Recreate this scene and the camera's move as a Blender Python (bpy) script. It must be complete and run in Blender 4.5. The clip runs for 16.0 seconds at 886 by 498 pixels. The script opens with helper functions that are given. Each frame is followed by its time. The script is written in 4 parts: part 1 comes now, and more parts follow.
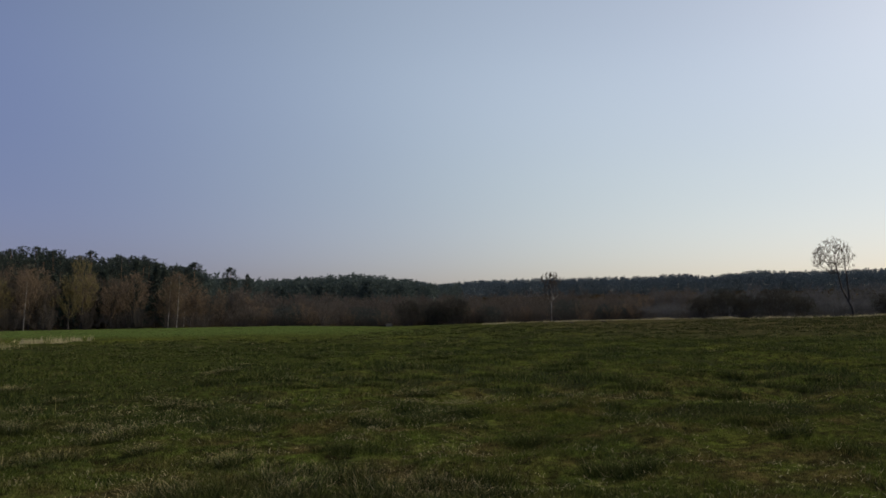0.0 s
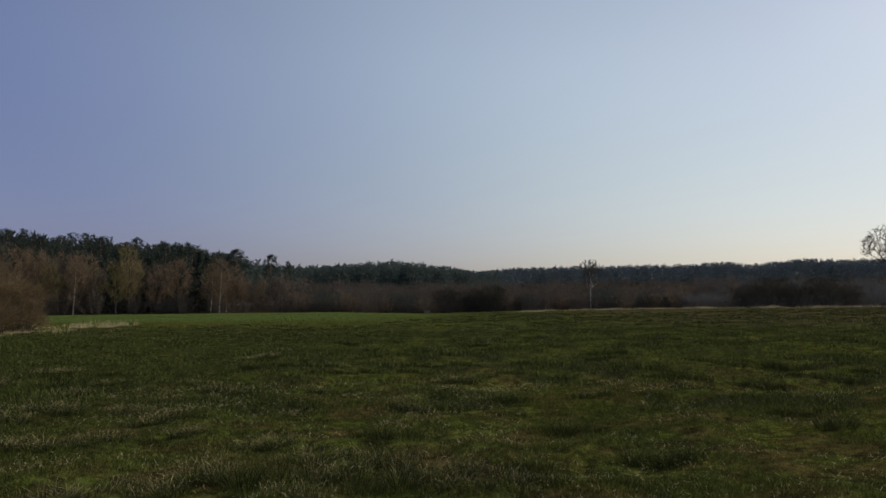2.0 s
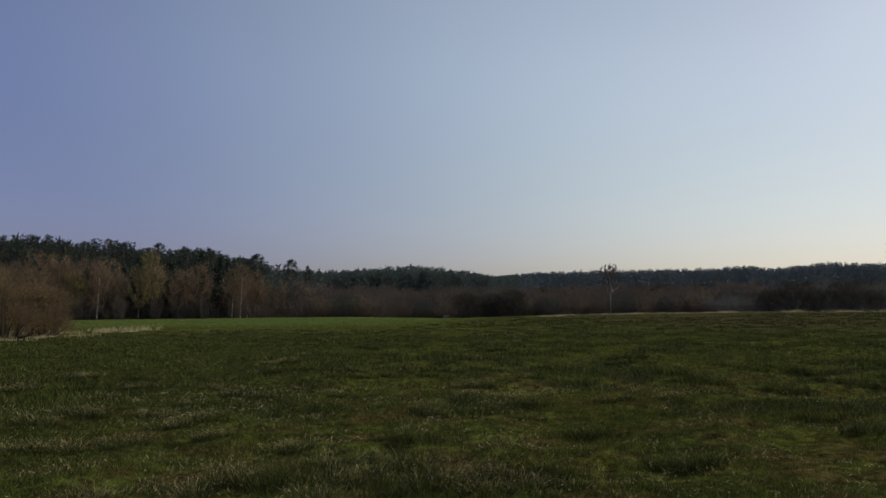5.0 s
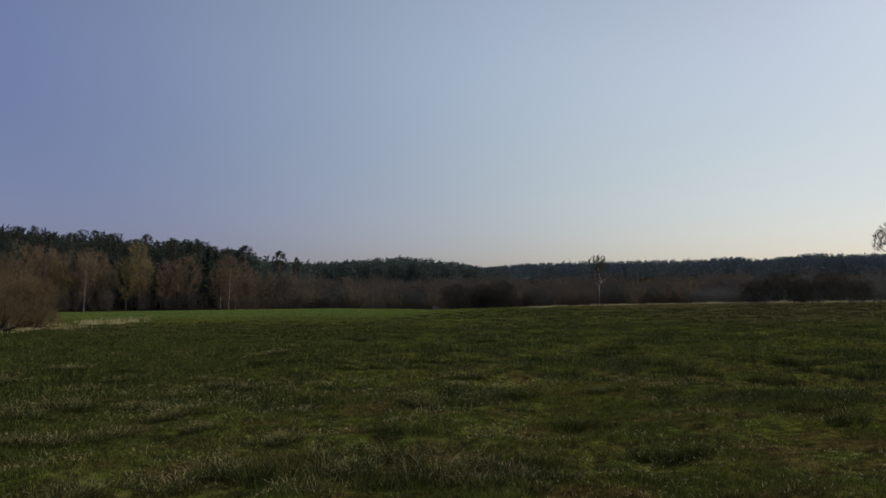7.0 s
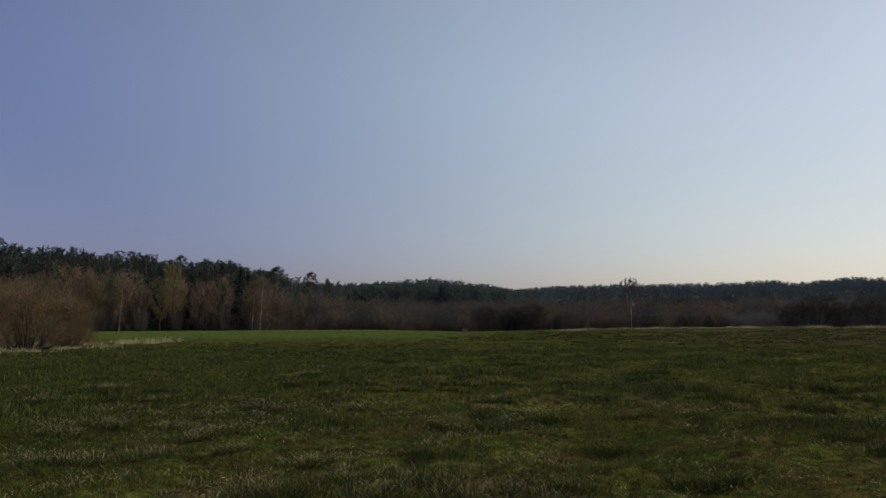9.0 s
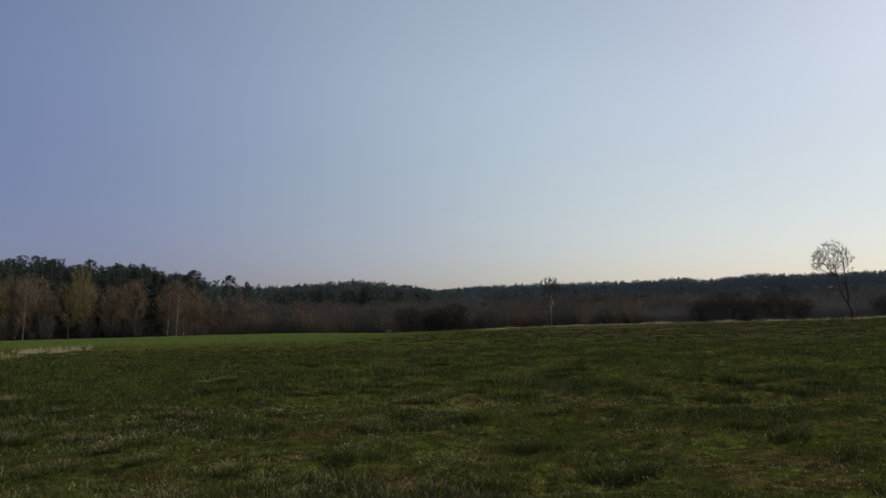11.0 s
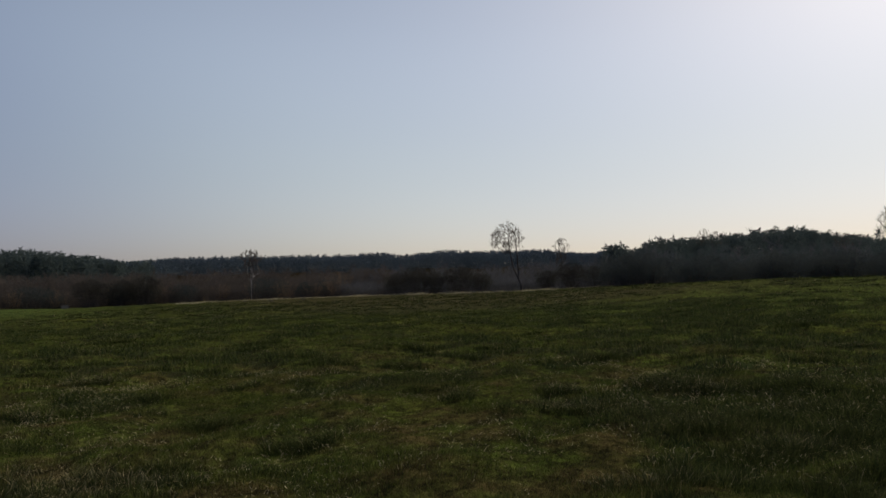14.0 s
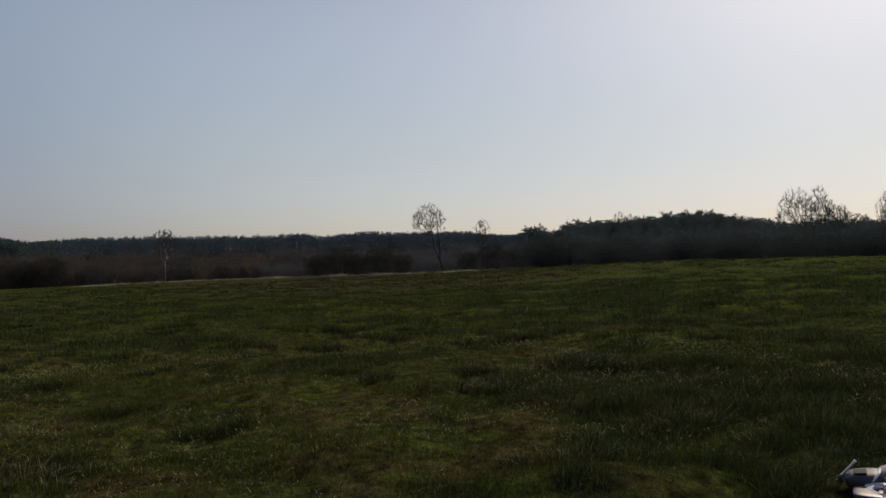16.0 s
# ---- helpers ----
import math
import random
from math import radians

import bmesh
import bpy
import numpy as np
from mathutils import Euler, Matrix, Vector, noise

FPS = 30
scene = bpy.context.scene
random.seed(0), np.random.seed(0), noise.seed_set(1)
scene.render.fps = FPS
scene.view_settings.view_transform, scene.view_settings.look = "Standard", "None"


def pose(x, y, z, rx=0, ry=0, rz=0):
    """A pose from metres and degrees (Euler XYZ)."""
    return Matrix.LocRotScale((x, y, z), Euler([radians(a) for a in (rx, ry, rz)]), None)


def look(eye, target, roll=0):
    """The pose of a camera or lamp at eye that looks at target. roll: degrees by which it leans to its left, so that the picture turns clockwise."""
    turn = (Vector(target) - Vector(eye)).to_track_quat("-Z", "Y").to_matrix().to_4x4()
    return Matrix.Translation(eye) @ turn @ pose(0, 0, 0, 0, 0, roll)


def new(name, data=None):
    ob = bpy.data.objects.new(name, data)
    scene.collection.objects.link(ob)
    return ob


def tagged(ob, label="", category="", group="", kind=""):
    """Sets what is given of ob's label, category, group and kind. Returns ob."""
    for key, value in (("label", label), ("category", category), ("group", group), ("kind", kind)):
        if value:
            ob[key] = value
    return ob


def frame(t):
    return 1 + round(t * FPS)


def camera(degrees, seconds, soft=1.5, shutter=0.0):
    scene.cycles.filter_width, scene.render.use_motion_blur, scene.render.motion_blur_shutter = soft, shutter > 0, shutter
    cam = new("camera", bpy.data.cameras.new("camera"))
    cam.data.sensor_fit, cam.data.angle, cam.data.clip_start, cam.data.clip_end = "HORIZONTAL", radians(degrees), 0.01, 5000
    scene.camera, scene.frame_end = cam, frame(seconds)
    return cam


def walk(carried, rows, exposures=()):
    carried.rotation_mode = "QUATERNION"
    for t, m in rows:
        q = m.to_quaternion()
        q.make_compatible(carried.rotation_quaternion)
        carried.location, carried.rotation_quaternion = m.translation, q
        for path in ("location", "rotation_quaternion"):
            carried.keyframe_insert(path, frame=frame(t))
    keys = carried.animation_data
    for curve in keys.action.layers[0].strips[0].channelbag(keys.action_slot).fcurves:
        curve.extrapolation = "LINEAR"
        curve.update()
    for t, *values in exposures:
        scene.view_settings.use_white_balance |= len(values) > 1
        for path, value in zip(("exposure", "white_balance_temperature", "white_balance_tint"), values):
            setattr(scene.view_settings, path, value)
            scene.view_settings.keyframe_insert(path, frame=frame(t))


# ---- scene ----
# ---- the camera: a person standing in a meadow, turning to the right ----
cam = camera(62.4, 16.0, soft=1.55)
# seconds, x, y, z, yaw, pitch, roll
ROWS = [
    (0.0, -0.000, 0.000, 1.600, 0.00, 5.42, 0.11),
    (0.5, 0.002, -0.010, 1.589, 1.80, 5.13, 0.35),
    (1.0, 0.009, -0.044, 1.589, 2.54, 4.72, 0.48),
    (1.5, 0.013, -0.060, 1.592, 2.56, 4.26, 0.32),
    (2.0, 0.000, 0.008, 1.599, 2.99, 4.41, 0.48),
    (2.5, -0.003, -0.016, 1.595, 3.42, 4.66, 0.51),
    (3.0, -0.008, -0.006, 1.595, 3.95, 4.92, 0.52),
    (3.5, -0.004, -0.038, 1.594, 4.53, 5.03, 0.87),
    (4.0, -0.007, -0.037, 1.595, 4.65, 4.86, 0.60),
    (6.5, -0.013, -0.041, 1.607, 4.06, 4.66, 0.20),
    (7.0, -0.009, -0.008, 1.604, 3.63, 4.08, 0.34),
    (7.5, -0.036, 0.044, 1.602, 4.05, 4.28, 0.67),
    (8.0, -0.033, -0.015, 1.607, 6.35, 4.90, 0.60),
    (10.5, -0.008, -0.046, 1.620, 2.66, 6.16, 0.36),
    (11.0, 0.018, -0.027, 1.616, -0.06, 5.87, -0.38),
    (11.5, 0.040, -0.006, 1.615, -2.77, 4.50, -0.49),
    (12.0, 0.062, 0.032, 1.616, -4.73, 3.75, -0.77),
    (12.5, 0.118, 0.052, 1.616, -11.28, 3.93, -0.28),
    (13.0, 0.144, 0.038, 1.610, -16.18, 3.99, -0.48),
    (13.5, 0.151, 0.029, 1.608, -19.72, 3.85, -0.07),
    (14.0, 0.197, 0.016, 1.597, -23.05, 3.57, -0.73),
    (14.5, 0.215, 0.007, 1.593, -25.86, 3.01, -1.19),
    (15.0, 0.227, 0.020, 1.589, -26.21, 2.44, -1.07),
    (15.5, 0.244, 0.041, 1.589, -26.23, 2.00, -1.30),
    (16.0, 0.256, 0.046, 1.592, -29.14, 2.03, -0.84),
]
EXPOSURES = [(0.0, -0.15, 7600, 13.0), (8.0, -0.2, 7600, 13.0), (11.0, -0.15, 7600, 13.0), (12.0, -0.08, 7600, 13.0), (12.6, -0.10, 7600, 13.0), (13.1, -0.31, 7500, 15.0), (13.6, -0.37, 7500, 15.0), (14.5, -0.44, 7500, 15.0), (16.0, -0.53, 7500, 15.0)]
walk(cam, [(t, pose(x, y, z, 90 + pitch, 0, yaw) @ pose(0, 0, 0, 0, 0, roll)) for t, x, y, z, yaw, pitch, roll in ROWS], EXPOSURES)

# ---- sky and sun ----
SUN_AZ, SUN_EL = 66.0, 45.0
world = bpy.data.worlds.new("sky")
scene.world = world
world.use_nodes = True
wt = world.node_tree
sky = wt.nodes.new("ShaderNodeTexSky")
sky.sky_type = "NISHITA"
sky.sun_disc = False
sky.sun_elevation = radians(SUN_EL)
sky.sun_rotation = radians(SUN_AZ)
sky.altitude = 120
sky.air_density, sky.dust_density, sky.ozone_density = 0.9, 1.7, 1.8
wt.nodes["Background"].inputs["Strength"].default_value = 0.15
sun_data = bpy.data.lights.new("sun", "SUN")
sun_data.energy, sun_data.angle, sun_data.color = 3.6, radians(0.6), (1.0, 0.93, 0.82)
sun = new("sun", sun_data)
sun_way = Vector((math.sin(radians(SUN_AZ)) * math.cos(radians(SUN_EL)), math.cos(radians(SUN_AZ)) * math.cos(radians(SUN_EL)), math.sin(radians(SUN_EL))))
sun.matrix_world = look(sun_way * 500, (0, 0, 0))

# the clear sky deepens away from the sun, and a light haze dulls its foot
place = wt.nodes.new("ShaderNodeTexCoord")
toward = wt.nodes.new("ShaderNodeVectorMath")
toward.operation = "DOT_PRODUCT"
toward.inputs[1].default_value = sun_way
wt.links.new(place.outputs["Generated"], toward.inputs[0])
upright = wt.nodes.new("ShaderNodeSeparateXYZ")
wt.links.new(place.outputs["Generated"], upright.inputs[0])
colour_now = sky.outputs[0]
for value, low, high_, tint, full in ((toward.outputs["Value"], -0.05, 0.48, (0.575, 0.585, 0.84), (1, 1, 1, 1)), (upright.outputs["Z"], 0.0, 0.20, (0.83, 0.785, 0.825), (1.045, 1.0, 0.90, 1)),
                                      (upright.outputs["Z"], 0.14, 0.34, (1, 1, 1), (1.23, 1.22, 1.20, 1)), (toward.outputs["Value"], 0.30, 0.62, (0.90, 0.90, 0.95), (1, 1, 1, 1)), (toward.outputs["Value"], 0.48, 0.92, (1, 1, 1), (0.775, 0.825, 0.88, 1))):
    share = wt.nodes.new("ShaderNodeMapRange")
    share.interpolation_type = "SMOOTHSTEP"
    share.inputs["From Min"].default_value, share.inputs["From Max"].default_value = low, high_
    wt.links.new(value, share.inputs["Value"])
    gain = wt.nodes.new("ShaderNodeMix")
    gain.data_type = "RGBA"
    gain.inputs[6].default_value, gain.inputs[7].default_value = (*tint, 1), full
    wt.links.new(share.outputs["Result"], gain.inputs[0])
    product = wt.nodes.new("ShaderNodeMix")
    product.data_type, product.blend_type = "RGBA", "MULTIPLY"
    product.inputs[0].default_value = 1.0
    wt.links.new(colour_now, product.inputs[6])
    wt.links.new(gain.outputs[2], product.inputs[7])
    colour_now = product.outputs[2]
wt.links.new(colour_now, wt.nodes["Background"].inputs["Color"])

# ---- the lie of the land ----


def vnoise(x, y, size, seed):
    """Smooth noise from 0 to 1 on a lattice of that many metres."""
    u, v = np.asarray(x, float) / size, np.asarray(y, float) / size
    i, j = np.floor(u).astype(np.int64), np.floor(v).astype(np.int64)
    f, g = u - i, v - j
    f, g = f * f * (3 - 2 * f), g * g * (3 - 2 * g)

    def lattice(a, b):
        n = (a * 374761393 + b * 668265263 + seed * 1274126177) & 0x7FFFFFFF
        n = ((n ^ (n >> 13)) * 1103515245) & 0x7FFFFFFF
        n = ((n ^ (n >> 15)) * 12345677) & 0x7FFFFFFF
        return (n & 0xFFFF) / 65535.0

    top = lattice(i, j) * (1 - f) + lattice(i + 1, j) * f
    low = lattice(i, j + 1) * (1 - f) + lattice(i + 1, j + 1) * f
    return top * (1 - g) + low * g


def ramp(a, b, x):
    s = np.clip((x - a) / (b - a), 0, 1)
    return s * s * (3 - 2 * s)


def polar(az, d):
    return d * np.sin(np.radians(az)), d * np.cos(np.radians(az))


# by azimuth (degrees to the right of the first view): the meadow's far edge, and the wooded ridge behind it
EDGE_AZ = [-60, -31, -12, -4, 6, 16, 29, 36, 42, 50, 62, 90]
EDGE_D = [150, 150, 150, 150, 128, 122, 118, 104, 86, 76, 74, 74]
EDGE_RISE = [-0.26, -0.26, -0.3, -0.75, -0.06, 0.23, 0.44, 0.92, 1.25, 1.42, 1.37, 1.3]
RIDGE_AZ = [-70, -37, -34, -27, -22, -19, -17, -13.5, -7, -3, -0.8, 3, 8, 15, 18.6, 19.4, 23.3, 26, 31, 34, 37.5, 39.4, 43, 47, 49, 51.8, 54, 60, 75]
RIDGE_D = [235, 235, 235, 235, 235, 235, 300, 400, 420, 420, 500, 760, 800, 800, 800, 800, 800, 800, 780, 600, 280, 260, 260, 260, 260, 260, 260, 260, 260]
RIDGE_EL = [5.2, 5.25, 4.95, 4.95, 4.5, 3.4, 2.75, 2.9, 3.5, 3.15, 2.65, 3.05, 3.2, 3.25, 3.5, 3.2, 3.6, 3.45, 3.5, 3.1, 3.2, 4.1, 4.12, 4.55, 4.62, 4.05, 3.5, 3.5, 3.5]
WOOD_HIGH = 15.6


def land(x, y):
    """Height of the ground, without the small hummocks."""
    x, y = np.asarray(x, float), np.asarray(y, float)
    d, az = np.hypot(x, y), np.degrees(np.arctan2(x, y))
    az = np.where(np.abs(az) > 110, np.sign(az) * (220 - np.abs(az)), az)
    edge, rise = np.interp(az, EDGE_AZ, EDGE_D), np.interp(az, EDGE_AZ, EDGE_RISE)
    near = np.minimum(d, edge)
    flat = near * (0.0168 * np.sin(np.radians(az)) + 0.0057 * np.cos(np.radians(az))) * ramp(0.0, 3.0, d)
    top = flat + rise * ramp(12, 1.0 * edge, near) - 0.45 * ramp(edge + 2, edge + 40, d) * (rise > 0.9)
    rd = np.interp(az, RIDGE_AZ, RIDGE_D)
    rh = 1.6 + rd * np.tan(np.radians(np.interp(az, RIDGE_AZ, RIDGE_EL))) - WOOD_HIGH
    return top + (rh - top) * np.clip((d - edge - 25) / (rd - edge - 25), 0, 1) ** 2


def ground_z(x, y):
    """Height of the ground with its hummocks."""
    d = np.hypot(x, y)
    lumps = 0.17 * (vnoise(x, y, 1.3, 3) - 0.5) + 0.13 * (vnoise(x, y, 0.55, 4) - 0.5) + 0.04 * (vnoise(x, y, 0.2, 6) - 0.5) + 0.12 * (vnoise(x, y, 4.5, 5) - 0.5)
    return land(x, y) + lumps * ramp(2.0, 5.0, d) * (1 - ramp(120, 170, d))


def rushes(x, y):
    """How rushy the sward is, 0 for mossy lawn to 1 for dark rushes, in drifts of a few metres."""
    x, y = np.asarray(x, float), np.asarray(y, float)
    d, az = np.hypot(x, y), np.degrees(np.arctan2(x, y))
    u, v = x + 0.9 * vnoise(x, y, 1.6, 41), y + 0.9 * vnoise(x, y, 1.6, 42)
    r = 0.20 * vnoise(u, v, 5.5, 21) + 0.42 * vnoise(0.8 * u, 1.1 * v, 1.5, 22) + 0.38 * vnoise(u, v, 0.6, 23)
    r = r + 0.11 * ramp(10, 20, az) * (1 - ramp(34, 44, az)) * ramp(30, 60, d) - 0.2 * ramp(-4, -16, x) * ramp(40, 60, y) - 0.05 * ramp(45, 58, az) * ramp(14, 30, d)
    return ramp(0.50, 0.59, r + 0.03 * ramp(-2, 6, x) + 0.11 * ramp(36, 46, az) * (1 - ramp(30, 48, d)) - 0.34 * (1 - ramp(8.5, 14, d)) * (1 - ramp(30, 42, az)) + 0.05 * ramp(44, 54, az) * (1 - ramp(12, 18, d)))


# ---- materials ----


def material(name):
    m = bpy.data.materials.new(name)
    m.use_nodes = True
    return m, m.node_tree, m.node_tree.nodes["Principled BSDF"]


def node(tree, kind, **inputs):
    n = tree.nodes.new(kind)
    for key, value in inputs.items():
        n.inputs[key.replace("_", " ")].default_value = value
    return n


def noise_value(tree, scale, detail=4.0, rough=0.55, stretch=None):
    """Noise over the world's own metres, so that neighbours share it."""
    geo = tree.nodes.new("ShaderNodeNewGeometry")
    tex = node(tree, "ShaderNodeTexNoise", Scale=scale, Detail=detail, Roughness=rough)
    if stretch:
        mp = tree.nodes.new("ShaderNodeMapping")
        mp.inputs["Scale"].default_value = stretch
        tree.links.new(geo.outputs["Position"], mp.inputs["Vector"])
        tree.links.new(mp.outputs[0], tex.inputs["Vector"])
    else:
        tree.links.new(geo.outputs["Position"], tex.inputs["Vector"])
    return tex.outputs["Fac"]


def remap(tree, value, a, b):
    n = tree.nodes.new("ShaderNodeMapRange")
    n.interpolation_type = "SMOOTHSTEP"
    n.inputs["From Min"].default_value, n.inputs["From Max"].default_value = a, b
    tree.links.new(value, n.inputs["Value"])
    return n.outputs["Result"]


def blend(tree, fac, a, b):
    n = tree.nodes.new("ShaderNodeMix")
    n.data_type = "RGBA"
    for sock, v in ((n.inputs[0], fac), (n.inputs[6], a), (n.inputs[7], b)):
        if isinstance(v, bpy.types.NodeSocket):
            tree.links.new(v, sock)
        else:
            sock.default_value = v if isinstance(v, float) else (*v, 1)
    return n.outputs[2]


def times(tree, a, b):
    n = tree.nodes.new("ShaderNodeMath")
    n.operation = "MULTIPLY"
    for sock, v in zip(n.inputs, (a, b)):
        if isinstance(v, bpy.types.NodeSocket):
            tree.links.new(v, sock)
        else:
            sock.default_value = v
    return n.outputs[0]


def island(tree):
    return tree.nodes.new("ShaderNodeNewGeometry").outputs["Random Per Island"]


def where(tree, axis):
    geo = tree.nodes.new("ShaderNodeNewGeometry")
    sep = tree.nodes.new("ShaderNodeSeparateXYZ")
    tree.links.new(geo.outputs["Position"], sep.inputs[0])
    return sep.outputs[axis]


def meadow_colour(tree):
    """Pasture green with mossy, brown and pale patches; a strip of winter corn on the far left."""
    rush = tree.nodes.new("ShaderNodeAttribute")
    rush.attribute_name = "rush"
    green = blend(tree, remap(tree, noise_value(tree, 0.35), 0.35, 0.65), (0.053, 0.078, 0.016), (0.072, 0.100, 0.020))
    green = blend(tree, times(tree, remap(tree, noise_value(tree, 1.7, 5.0, 0.65, (1.0, 0.6, 1.0)), 0.50, 0.62), 0.7), green, (0.108, 0.120, 0.033))
    green = blend(tree, times(tree, remap(tree, noise_value(tree, 2.3, 4.0, 0.6), 0.52, 0.40), 0.75), green, (0.024, 0.036, 0.013))
    moss = blend(tree, remap(tree, noise_value(tree, 0.11, 5.0), 0.50, 0.68), green, (0.104, 0.120, 0.021))
    geo, far = tree.nodes.new("ShaderNodeNewGeometry"), tree.nodes.new("ShaderNodeVectorMath")
    far.operation = "LENGTH"
    tree.links.new(geo.outputs["Position"], far.inputs[0])
    worn = times(tree, remap(tree, noise_value(tree, 0.9, 6.0), 0.46, 0.64), remap(tree, far.outputs["Value"], 30.0, 8.0))
    brown = blend(tree, worn, moss, (0.088, 0.072, 0.028))
    # fresh green on the rise, its sunlit brightness put into the colour
    x = where(tree, "X")
    fresh_lit = times(tree, remap(tree, x, 6.0, 30.0), remap(tree, where(tree, "Y"), 70.0, 45.0))
    brown = blend(tree, times(tree, times(tree, fresh_lit, remap(tree, noise_value(tree, 0.4, 4.0), 0.35, 0.55)), 0.85), brown, (0.098, 0.138, 0.034))
    brown = blend(tree, times(tree, rush.outputs["Fac"], 0.72), brown, (0.019, 0.032, 0.017))
    # the crop begins some 70 m out and left of the middle
    y = remap(tree, where(tree, "Y"), 58.0, 82.0)
    left = remap(tree, x, 6.0, -26.0)
    crop = times(tree, y, left)
    # darker, more even green on the left, from close by to the crop
    dark_left = times(tree, times(tree, remap(tree, where(tree, "Y"), 2.0, 8.0), remap(tree, x, -2.0, -7.0)), times(tree, remap(tree, where(tree, "Y"), 60.0, 30.0), 0.75))
    brown = blend(tree, dark_left, brown, (0.030, 0.046, 0.014))
    # dull, rushy grass below the bushes on the rise
    dull = times(tree, remap(tree, where(tree, "Y"), 28.0, 56.0), remap(tree, x, 5.0, 20.0))
    brown = blend(tree, times(tree, times(tree, dull, remap(tree, x, 58.0, 38.0)), 0.85), brown, (0.078, 0.070, 0.036))
    grass = blend(tree, crop, brown, blend(tree, noise_value(tree, 0.2), (0.080, 0.140, 0.038), (0.096, 0.156, 0.046)))
    return blend(tree, remap(tree, far.outputs["Value"], 150.0, 155.0), grass, (0.045, 0.034, 0.022))


def leafy(name, colour, through_light=0.35, gloss=0.0):
    """A thin leaf or blade that lets some light through; colour(tree) gives its colour, gloss the share of waxy shine."""
    m, t, b = material(name)
    t.nodes.remove(b)
    c = colour(t)
    face, thin, mix = t.nodes.new("ShaderNodeBsdfDiffuse"), t.nodes.new("ShaderNodeBsdfTranslucent"), t.nodes.new("ShaderNodeMixShader")
    t.links.new(c, face.inputs["Color"])
    t.links.new(c, thin.inputs["Color"])
    mix.inputs[0].default_value = through_light
    t.links.new(face.outputs[0], mix.inputs[1])
    t.links.new(thin.outputs[0], mix.inputs[2])
    last = mix
    if gloss:
        shine, last = node(t, "ShaderNodeBsdfGlossy", Roughness=0.38), t.nodes.new("ShaderNodeMixShader")
        last.inputs[0].default_value = gloss
        t.links.new(mix.outputs[0], last.inputs[1])
        t.links.new(shine.outputs[0], last.inputs[2])
    t.links.new(last.outputs[0], t.nodes["Material Output"].inputs["Surface"])
    return m


def bark(name, a, b_, scale=6.0, bump=0.4, stretch=(1, 1, 0.25)):
    m, t, b = material(name)
    fac = remap(t, noise_value(t, scale, 6.0, 0.6, stretch), 0.38, 0.62)
    t.links.new(blend(t, fac, a, b_), b.inputs["Base Color"])
    b.inputs["Roughness"].default_value = 0.9
    bp = node(t, "ShaderNodeBump", Strength=bump, Distance=0.02)
    t.links.new(fac, bp.inputs["Height"])
    t.links.new(bp.outputs[0], b.inputs["Normal"])
    return m


def ground_material():
    m, t, b = material("pasture_soil_and_moss")
    c = meadow_colour(t)
    fine = noise_value(t, 14.0, 8.0, 0.7)
    # near-black mottling paints in the shaded thatch between blades
    c = blend(t, remap(t, noise_value(t, 5.0, 6.0, 0.7), 0.35, 0.65), (0.016, 0.015, 0.007), c)
    c = blend(t, times(t, remap(t, fine, 0.45, 0.7), 0.75), c, (0.014, 0.013, 0.006))
    t.nodes.remove(b)
    face = t.nodes.new("ShaderNodeBsdfDiffuse")
    t.links.new(c, face.inputs["Color"])
    t.links.new(face.outputs[0], t.nodes["Material Output"].inputs["Surface"])
    bp = node(t, "ShaderNodeBump", Strength=1.0, Distance=0.08)
    t.links.new(noise_value(t, 7.0, 8.0, 0.7), bp.inputs["Height"])
    t.links.new(bp.outputs[0], face.inputs["Normal"])
    return m


def turf_colour(dry):
    def colour(t):
        c = meadow_colour(t)
        c = blend(t, remap(t, island(t), 0.45, 0.0), c, (0.022, 0.034, 0.012))
        c = blend(t, times(t, remap(t, island(t), 0.4, 0.9), 0.75), c, (0.112, 0.134, 0.033))
        return blend(t, times(t, remap(t, island(t), 0.88, 1.0), dry), c, (0.26, 0.22, 0.11))
    return colour


def rush_colour(straw):
    """Green feet, darkened in colour for the shade inside a tuft, and blades that fade to straw towards their tips;
    straw: the share of dry blades.
    """
    def colour(t):
        tip = t.nodes.new("ShaderNodeAttribute")
        tip.attribute_name = "tip"
        base = blend(t, island(t), (0.013, 0.021, 0.008), (0.058, 0.074, 0.023))
        dry = blend(t, noise_value(t, 1.1, 2.0), (0.34, 0.27, 0.13), (0.66, 0.56, 0.33))
        much = remap(t, island(t), 0.98 - straw, 1.08 - straw)
        upper = remap(t, tip.outputs["Fac"], 0.3, 0.95)
        c = blend(t, times(t, upper, much), base, dry)
        return blend(t, times(t, remap(t, tip.outputs["Fac"], 0.6, 1.0), 0.15 + 0.5 * straw), c, (0.34, 0.29, 0.16))
    return colour


def twig_colour(a, b_):
    def colour(t):
        c = blend(t, remap(t, noise_value(t, 0.13, 2.0), 0.35, 0.65), a, b_)
        return blend(t, times(t, island(t), 0.4), c, tuple(v * 0.62 for v in a))
    return colour


def needle_colour(a, b_):
    def colour(t):
        c = blend(t, remap(t, noise_value(t, 0.16, 2.0), 0.35, 0.65), a, b_)
        return blend(t, times(t, island(t), 0.25), c, tuple(v * 0.6 for v in a))
    return colour


